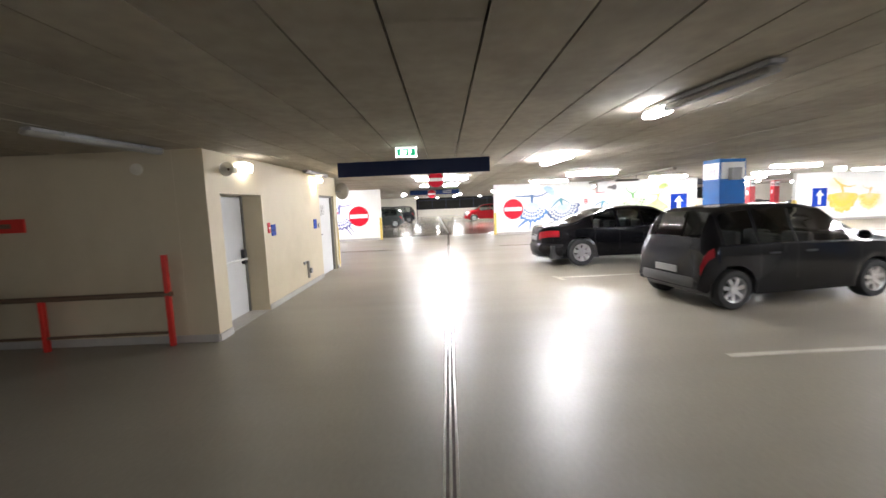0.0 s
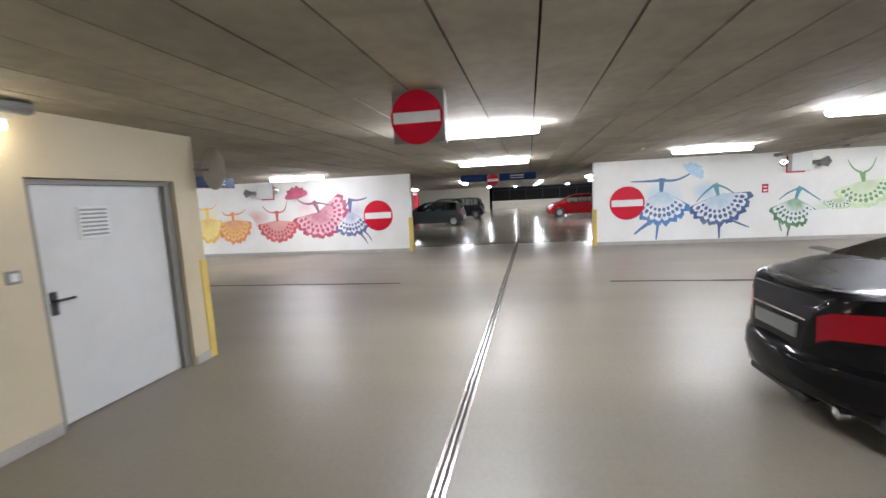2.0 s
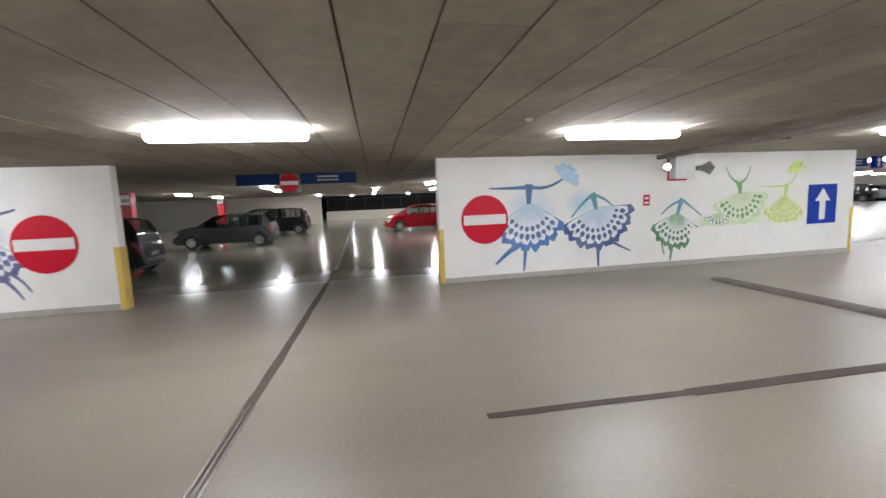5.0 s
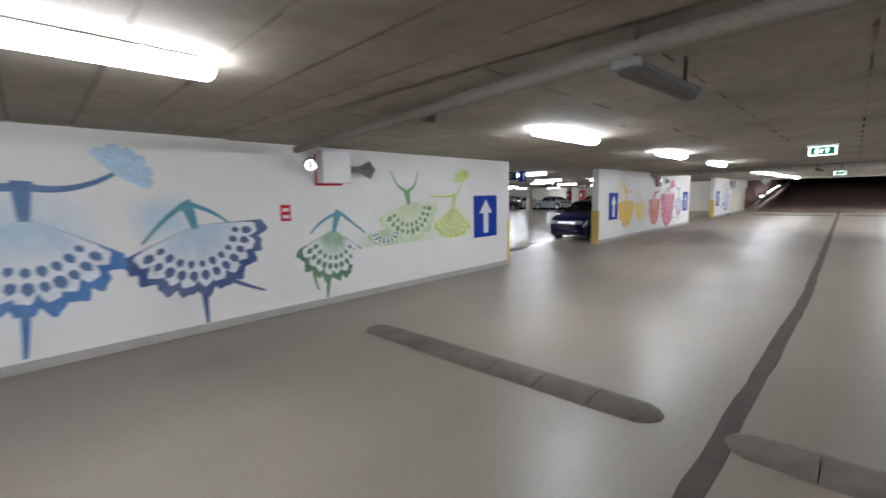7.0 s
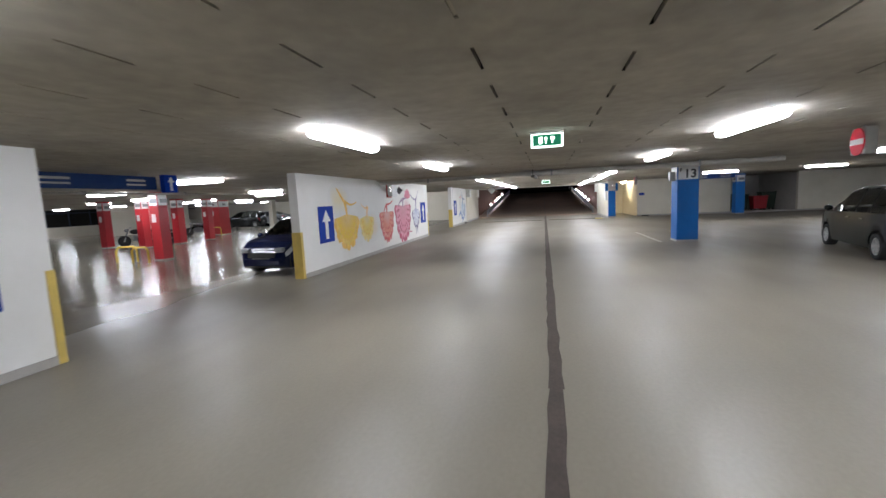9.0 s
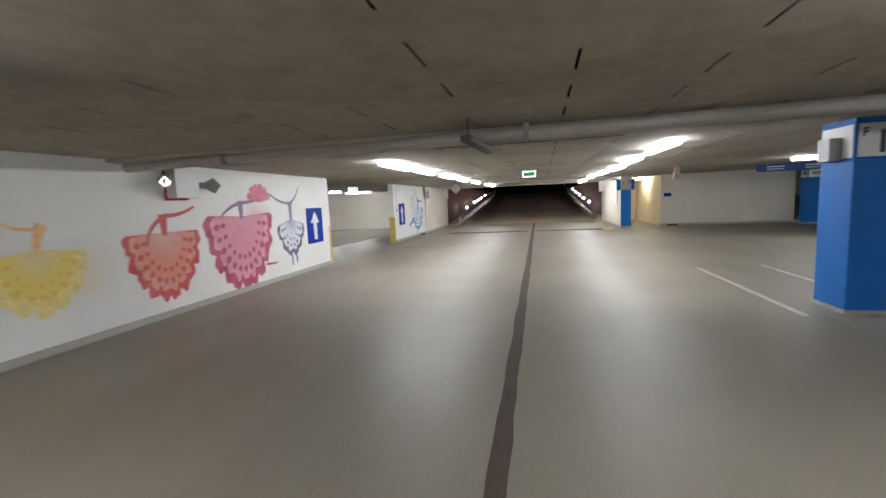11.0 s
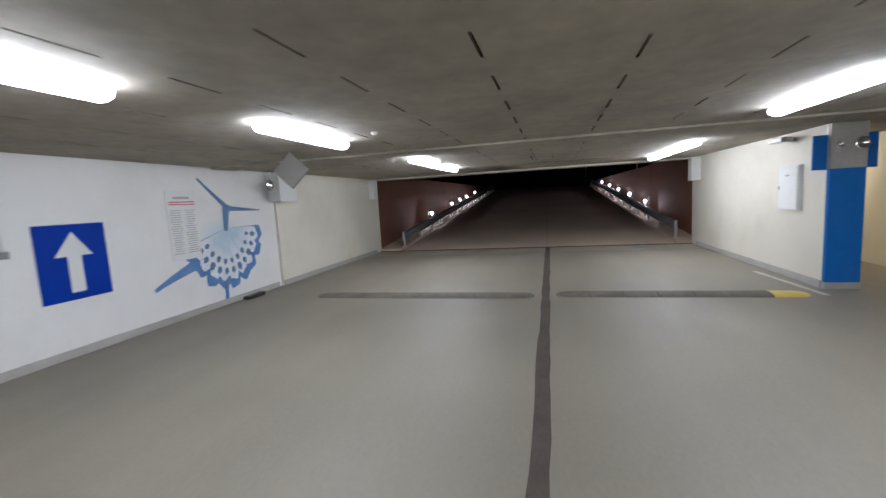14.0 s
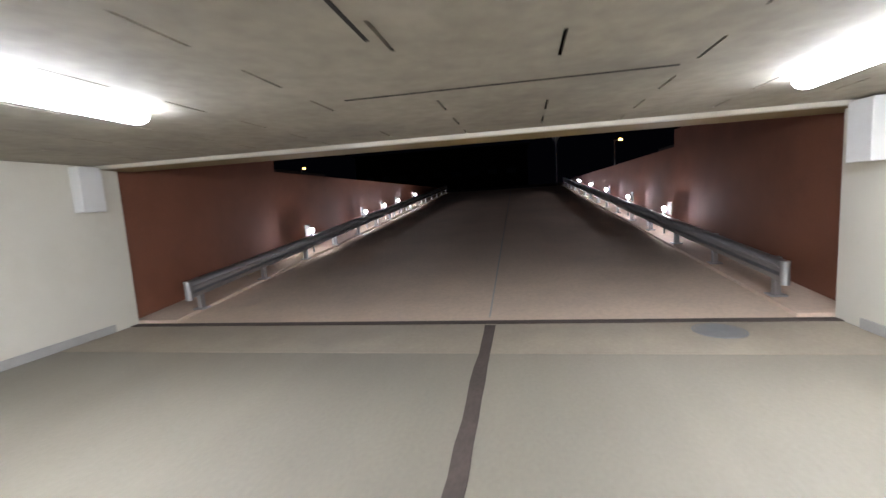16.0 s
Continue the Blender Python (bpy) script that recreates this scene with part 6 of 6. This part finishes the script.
car("hatch", pose(-17.2, 5.4, 0, 0, 0, 182), (0.25, 0.008, 0.012), "red parked hatchback beyond the mural wall", height=0.95)
car("hatch", pose(-23.5, -5.0, 0, 0, 0, 178), (0.02, 0.02, 0.022), "dark parked car far in the side bays", rim=False)
car("sedan", pose(-13.4, 49.4, 0, 0, 0, 97), (0.006, 0.006, 0.007), "black parked saloon in the far side bay", stretch=0.9, rim=False)
car("hatch", pose(-23.0, 46.6, 0, 0, 0, 100), (0.008, 0.009, 0.009), "black parked hatchback beyond the slim pier", rim=False)
car("sedan", pose(-18.0, 48.8, 0, 0, 0, 80), (0.36, 0.37, 0.38), "silver parked saloon in the far side bay", stretch=0.92)
car("hatch", pose(-5.0, -19.0, 0, 0, 0, 160), (0.02, 0.02, 0.02), "dark parked car in the cross aisle bay", rim=False)
car("sedan", pose(-25.0, 53.6, 0, 0, 0, 90), (0.30, 0.31, 0.32), "silver parked saloon by the far wall")


# ---------------------------------------------------------------- trolley bay beside the stair core
s = thing("trolley_barrier", pose(15.98, -3.29, 0), "red and brown tube barrier of the trolley bay", "barrier")
part("post", boxed(-0.03, 0.03, -0.03, 0.03, 0.001, 1.20, bevel=0.006), M["red_metal"], s, "tall red post")
part("post", boxed(-0.03, 0.03, -1.63, -1.57, 0.001, 0.66, bevel=0.006), M["red_metal"], s, "short red post")
part("post", boxed(-0.03, 0.03, -4.60, -4.54, 0.001, 0.66, bevel=0.006), M["red_metal"], s, "short red post")
bm = rod(bmesh.new(), (0, 0.05, 0.69), (0, -4.6, 0.69), 0.035)
part("top_rail", bm, M["rust_bar"], s, "brown worn top rail")
bm = rod(bmesh.new(), (0, -0.031, 0.18), (0, -4.6, 0.18), 0.02)
part("low_rail", bm, M["rust_bar"], s)
s = thing("wall_sign", CORE @ pose(0, 3.0, 1.64, 0, 0, -90), "narrow red sign board on the cream wall", "sign")
part("board", boxed(-0.62, 0.62, -0.03, -0.002, -0.09, 0.09, bevel=0.006), M["red_metal"], s)
part("lettering", boxed(-0.45, 0.45, -0.033, -0.0305, -0.03, 0.03), M["rust_bar"], s)


def trolley(m):
    s = thing("shopping_trolley", m, "steel wire shopping trolley with a red handle", "shopping trolley", "trolleys in the bay")
    bm = bmesh.new()
    for k in range(9):
        f = k / 8
        z = 0.52 + 0.40 * f
        rod(bm, (-0.24 - 0.03 * f, -0.42, z), (-0.24 - 0.03 * f, 0.42, z), 0.006, 6)
        rod(bm, (0.24 + 0.03 * f, -0.42, z), (0.24 + 0.03 * f, 0.42, z), 0.006, 6)
        rod(bm, (-0.27, 0.42, z), (0.27, 0.42, z), 0.006, 6)
        y = -0.42 + 0.84 * f
        for q in (-1, 1):
            rod(bm, (q * 0.24, y, 0.52), (q * 0.27, y, 0.92), 0.006, 6)
        rod(bm, (-0.24, y, 0.52), (0.24, y, 0.52), 0.006, 6)
    part("basket", bm, M["steel"], s)
    bm = bmesh.new()
    for q in (-1, 1):
        rod(bm, (q * 0.25, -0.48, 0.98), (q * 0.25, -0.42, 0.30), 0.012, 8)
        rod(bm, (q * 0.25, -0.42, 0.30), (q * 0.22, 0.40, 0.14), 0.012, 8)
        rod(bm, (q * 0.25, -0.42, 0.30), (q * 0.25, -0.40, 0.12), 0.012, 8)
    part("frame", bm, M["steel"], s)
    part("handle", rod(bmesh.new(), (-0.28, -0.50, 0.99), (0.28, -0.50, 0.99), 0.02), M["red_metal"], s, "red plastic handle")
    for q in (-0.22, 0.22):
        for y in (-0.40, 0.40):
            part("castor", lathe(bmesh.new(), [(q - 0.015, 0.001), (q - 0.015, 0.06), (q + 0.015, 0.06), (q + 0.015, 0.001)], "x", 14, (0, y, 0.061)), M["dark"], s)
    return s


t0 = trolley(pose(16.75, -5.5, 0, 0, 0, 186))
for k in range(1, 4):
    copy_thing(t0, pose(16.75 + 0.02 * k, -5.5 - 0.30 * k, 0, 0, 0, 186))

# yellow hoop barriers and motorcycles at the red columns
for x, y, rz in ((-9.2, 22.6, 20), (-8.25, 22.3, 0), (-17.2, 36.2, 0)):
    s = thing("hoop_barrier", pose(x, y, 0, 0, 0, rz), "yellow tube hoop barrier at a red column", "barrier", "hoop barriers")
    bm = bmesh.new()
    pts = [(-0.35, 0, 0.0), (-0.35, 0, 0.45), (-0.25, 0, 0.58), (0.25, 0, 0.58), (0.35, 0, 0.45), (0.35, 0, 0.0)]
    for a, b in zip(pts, pts[1:]):
        rod(bm, a, b, 0.035, 10)
    for p in pts[1:-1]:
        ball(bm, p, 0.036)
    part("hoop", bm, M["bike_yellow"], s, smooth=True)
    for q in (-0.35, 0.35):
        part("foot", boxed(q - 0.06, q + 0.06, -0.06, 0.06, 0.0, 0.012), M["grey"], s)


def motorcycle(m):
    s = thing("motorcycle", m, "dark parked motorcycle with chrome parts", "motorcycle", "motorcycles")
    for y in (-0.65, 0.68):
        part("wheel", lathe(bmesh.new(), [(-0.05, 0.22), (-0.055, 0.28), (0.0, 0.31), (0.055, 0.28), (0.05, 0.22), (-0.05, 0.22)], "x", 24, (0, y, 0.311)), M["tyre"], s, smooth=True)
        part("rim", lathe(bmesh.new(), [(-0.02, 0.22), (-0.01, 0.05), (0.01, 0.05), (0.02, 0.22)], "x", 16, (0, y, 0.311)), M["dark"], s)
    part("engine", boxed(-0.17, 0.17, -0.22, 0.28, 0.26, 0.60, bevel=0.06), M["grey"], s)
    part("tank", ball(bmesh.new(), (0, 0.12, 0.80), 0.22, 0.8, 1.35, 0.65), M["dark"], s, smooth=True)
    part("seat", ball(bmesh.new(), (0, -0.42, 0.76), 0.2, 0.75, 1.9, 0.4), M["dark"], s, smooth=True)
    bm = bmesh.new()
    rod(bm, (0, 0.68, 0.31), (0, 0.44, 0.98), 0.04)
    rod(bm, (-0.33, 0.36, 1.03), (0.33, 0.36, 1.03), 0.018)
    rod(bm, (0, -0.65, 0.31), (0, -0.15, 0.42), 0.03)
    rod(bm, (0.13, 0.15, 0.33), (0.15, -0.75, 0.34), 0.045)
    part("frame", bm, M["grey"], s, smooth=True)
    part("headlight", ball(bmesh.new(), (0, 0.56, 0.90), 0.10, 1, 0.8, 1), M["head"], s, smooth=True)
    return s


mc = motorcycle(pose(-16.6, 29.6, 0, 0, 0, 150))
copy_thing(mc, pose(-15.8, 30.1, 0, 0, 0, 145))
copy_thing(mc, pose(-19.4, 36.9, 0, 0, 0, 160))

# bins and trolleys by the far back wall
for k, (x, mt, h) in enumerate(((18.45, "green_bin", 1.15), (19.42, "green_bin", 1.1), (20.38, "red_paint", 0.95), (21.1, "green_bin", 1.2))):
    s = thing("waste_bin", pose(x, 44.6 + 0.5 * (k % 2), 0), "dark wheeled waste bin in the unlit alcove" if mt != "red_paint" else "red wheeled waste bin in the unlit alcove", "waste bin", "waste bins")
    bm = boxed(-0.45, 0.45, -0.35, 0.35, 0.12, h, bevel=0.03)
    for v in bm.verts:
        if v.co.z < 0.4:
            v.co.x *= 0.85
            v.co.y *= 0.85
    part("tub", bm, M[mt], s)
    part("lid", boxed(-0.48, 0.48, -0.38, 0.38, h + 0.001, h + 0.06, bevel=0.02), M[mt], s)
    for q in (-0.3, 0.3):
        part("wheel", lathe(bmesh.new(), [(q - 0.02, 0.001), (q - 0.02, 0.08), (q + 0.02, 0.08), (q + 0.02, 0.001)], "x", 14, (0, 0.25, 0.081)), M["dark"], s)
        part("wheel", lathe(bmesh.new(), [(q - 0.02, 0.001), (q - 0.02, 0.08), (q + 0.02, 0.08), (q + 0.02, 0.001)], "x", 14, (0, -0.25, 0.081)), M["dark"], s)


# ---------------------------------------------------------------- ramp guard rails, lights and the night outside
def rz_(y):
    return (y - RAMP0) * SLOPE


def guard_rail(x, y0, face, label):
    s = thing("guard_rail", pose(x, 0, 0), label, "guard rail", "ramp guard rails")
    prof = [(0.0, -0.155), (0.05, -0.14), (0.075, -0.10), (0.075, -0.06), (0.03, -0.03), (0.03, 0.03), (0.075, 0.06), (0.075, 0.10), (0.05, 0.14), (0.0, 0.155)]
    bm = bmesh.new()
    ys = [y0 + 0.03 + k * 1.0 for k in range(28)]
    back = [(p * face - 0.006 * face, q) for p, q in prof]
    rings = [[bm.verts.new((p * face, y, rz_(y) + 0.46 + q)) for p, q in prof] + [bm.verts.new((p, y, rz_(y) + 0.46 + q)) for p, q in reversed(back)] for y in ys]
    n = len(rings[0])
    for a, b in zip(rings, rings[1:]):
        for i in range(n):
            bm.faces.new((a[i], a[(i + 1) % n], b[(i + 1) % n], b[i]))
    part("beam", bm, M["steel"], s, "galvanised W-profile beam", smooth=True)
    bm = bmesh.new()
    y = y0
    rod(bm, (0.04 * face, y, rz_(y) + 0.46 - 0.16), (0.04 * face, y, rz_(y) + 0.46 + 0.16), 0.06, 14)
    part("end_cap", bm, M["steel"], s, smooth=True)
    y = y0 + 0.35
    while y < y0 + 27:
        z = rz_(y)
        bm = bmesh.new()
        box(bm, -0.05 * face - 0.04, -0.05 * face + 0.04, y - 0.05, y + 0.05, z + 0.04, z + 0.60, bevel=0.004)
        box(bm, -0.05 * face - 0.10, -0.05 * face + 0.10, y - 0.10, y + 0.10, z + 0.045, z + 0.07)
        part("post", bm, M["steel"], s)
        y += 1.9
    return s


guard_rail(0.80, 48.0, 1, "galvanised guard rail along the exit ramp")
guard_rail(9.70, 48.15, -1, "galvanised guard rail along the exit ramp")
for x, ys in ((0.55, (53.0, 57.4, 59.8, 62.0, 65.6)), (9.90, (53.6, 57.2, 60.8, 64.6, 68.6))):
    for y in ys:
        z = rz_(y)
        s = thing("ramp_light", pose(x, y, z), "small bright marker light on a short post by the ramp", "marker light", "ramp lights")
        part("post", rod(bmesh.new(), (0, 0, 0.04), (0, 0, 0.62), 0.025, 10), M["steel"], s)
        part("lamp", ball(bmesh.new(), (0, 0, 0.68), 0.055, u=12, v=8), M["led"], s, "glowing white lamp", smooth=True)
        q = -1 if x < 5 else 1
        # made-up shield, added to block the lamp's glow on the retaining wall
        part("shield", boxed(min(q * 0.12, q * 0.14), max(q * 0.12, q * 0.14), -0.16, 0.16, 0.52, 0.84, bevel=0.006), M["gap"], s, "added dark shield that keeps lamp light off the wall")
        part("reflector_post", boxed((-0.04 if x > 5 else 0.04) - 0.03, (-0.04 if x > 5 else 0.04) + 0.03, 1.2, 1.26, 0.13, 0.62, bevel=0.005), M["sign_white"], s)
for x, y, h in ((-19.7, 91.1, 6.5), (15.65, 86.1, 6.4)):
    s = thing("street_lamp", pose(x, y, zt), "tall street lamp with an orange sodium light", "street lamp", "street lamps")
    part("pole", rod(bmesh.new(), (0, 0, 0), (0, 0, h - zt), 0.08, 10, 0.05), M["grey"], s)
    part("arm", rod(bmesh.new(), (0, 0, h - zt - 0.05), (0.5, -0.3, h - zt), 0.035, 8), M["grey"], s)
    part("lamp", ball(bmesh.new(), (0.5, -0.3, h - zt), 0.17, 1.3, 1, 0.6), M["street"], s, "glowing orange lamp", smooth=True)
s = thing("yield_sign", pose(9.9, 83.0, zt, 0, 0, 180), "triangular give way sign on a pole, seen from behind", "traffic sign")
part("pole", rod(bmesh.new(), (0, 0.03, 0), (0, 0.03, 4.5), 0.035, 10), M["steel"], s)
bm = bmesh.new()
tri_ = [(-0.5, 0, 4.75), (0.5, 0, 4.75), (0, 0, 3.85)]
lo, hi = [bm.verts.new(p) for p in tri_], [bm.verts.new((p[0], -0.02, p[2])) for p in tri_]
bm.faces.new(lo)
bm.faces.new(hi)
for i in range(3):
    bm.faces.new((lo[i], lo[(i + 1) % 3], hi[(i + 1) % 3], hi[i]))
part("plate", bm, M["grey"], s)
s = thing("dark_building", pose(2.0, 110.0, zt + 0.55), "long dark building far beyond the ramp", "building")
part("wall", boxed(-22, 6, 0, 8, 0, 6.5), M["gap"], s)
part("roof", boxed(-22.4, 6.4, -0.4, 8.4, 6.501, 6.8), M["gap"], s)
for k in range(9):
    part("window", boxed(-20.5 + k * 2.9, -19.0 + k * 2.9, -0.05, -0.002, 2.4, 3.2), M["louvre"], s)
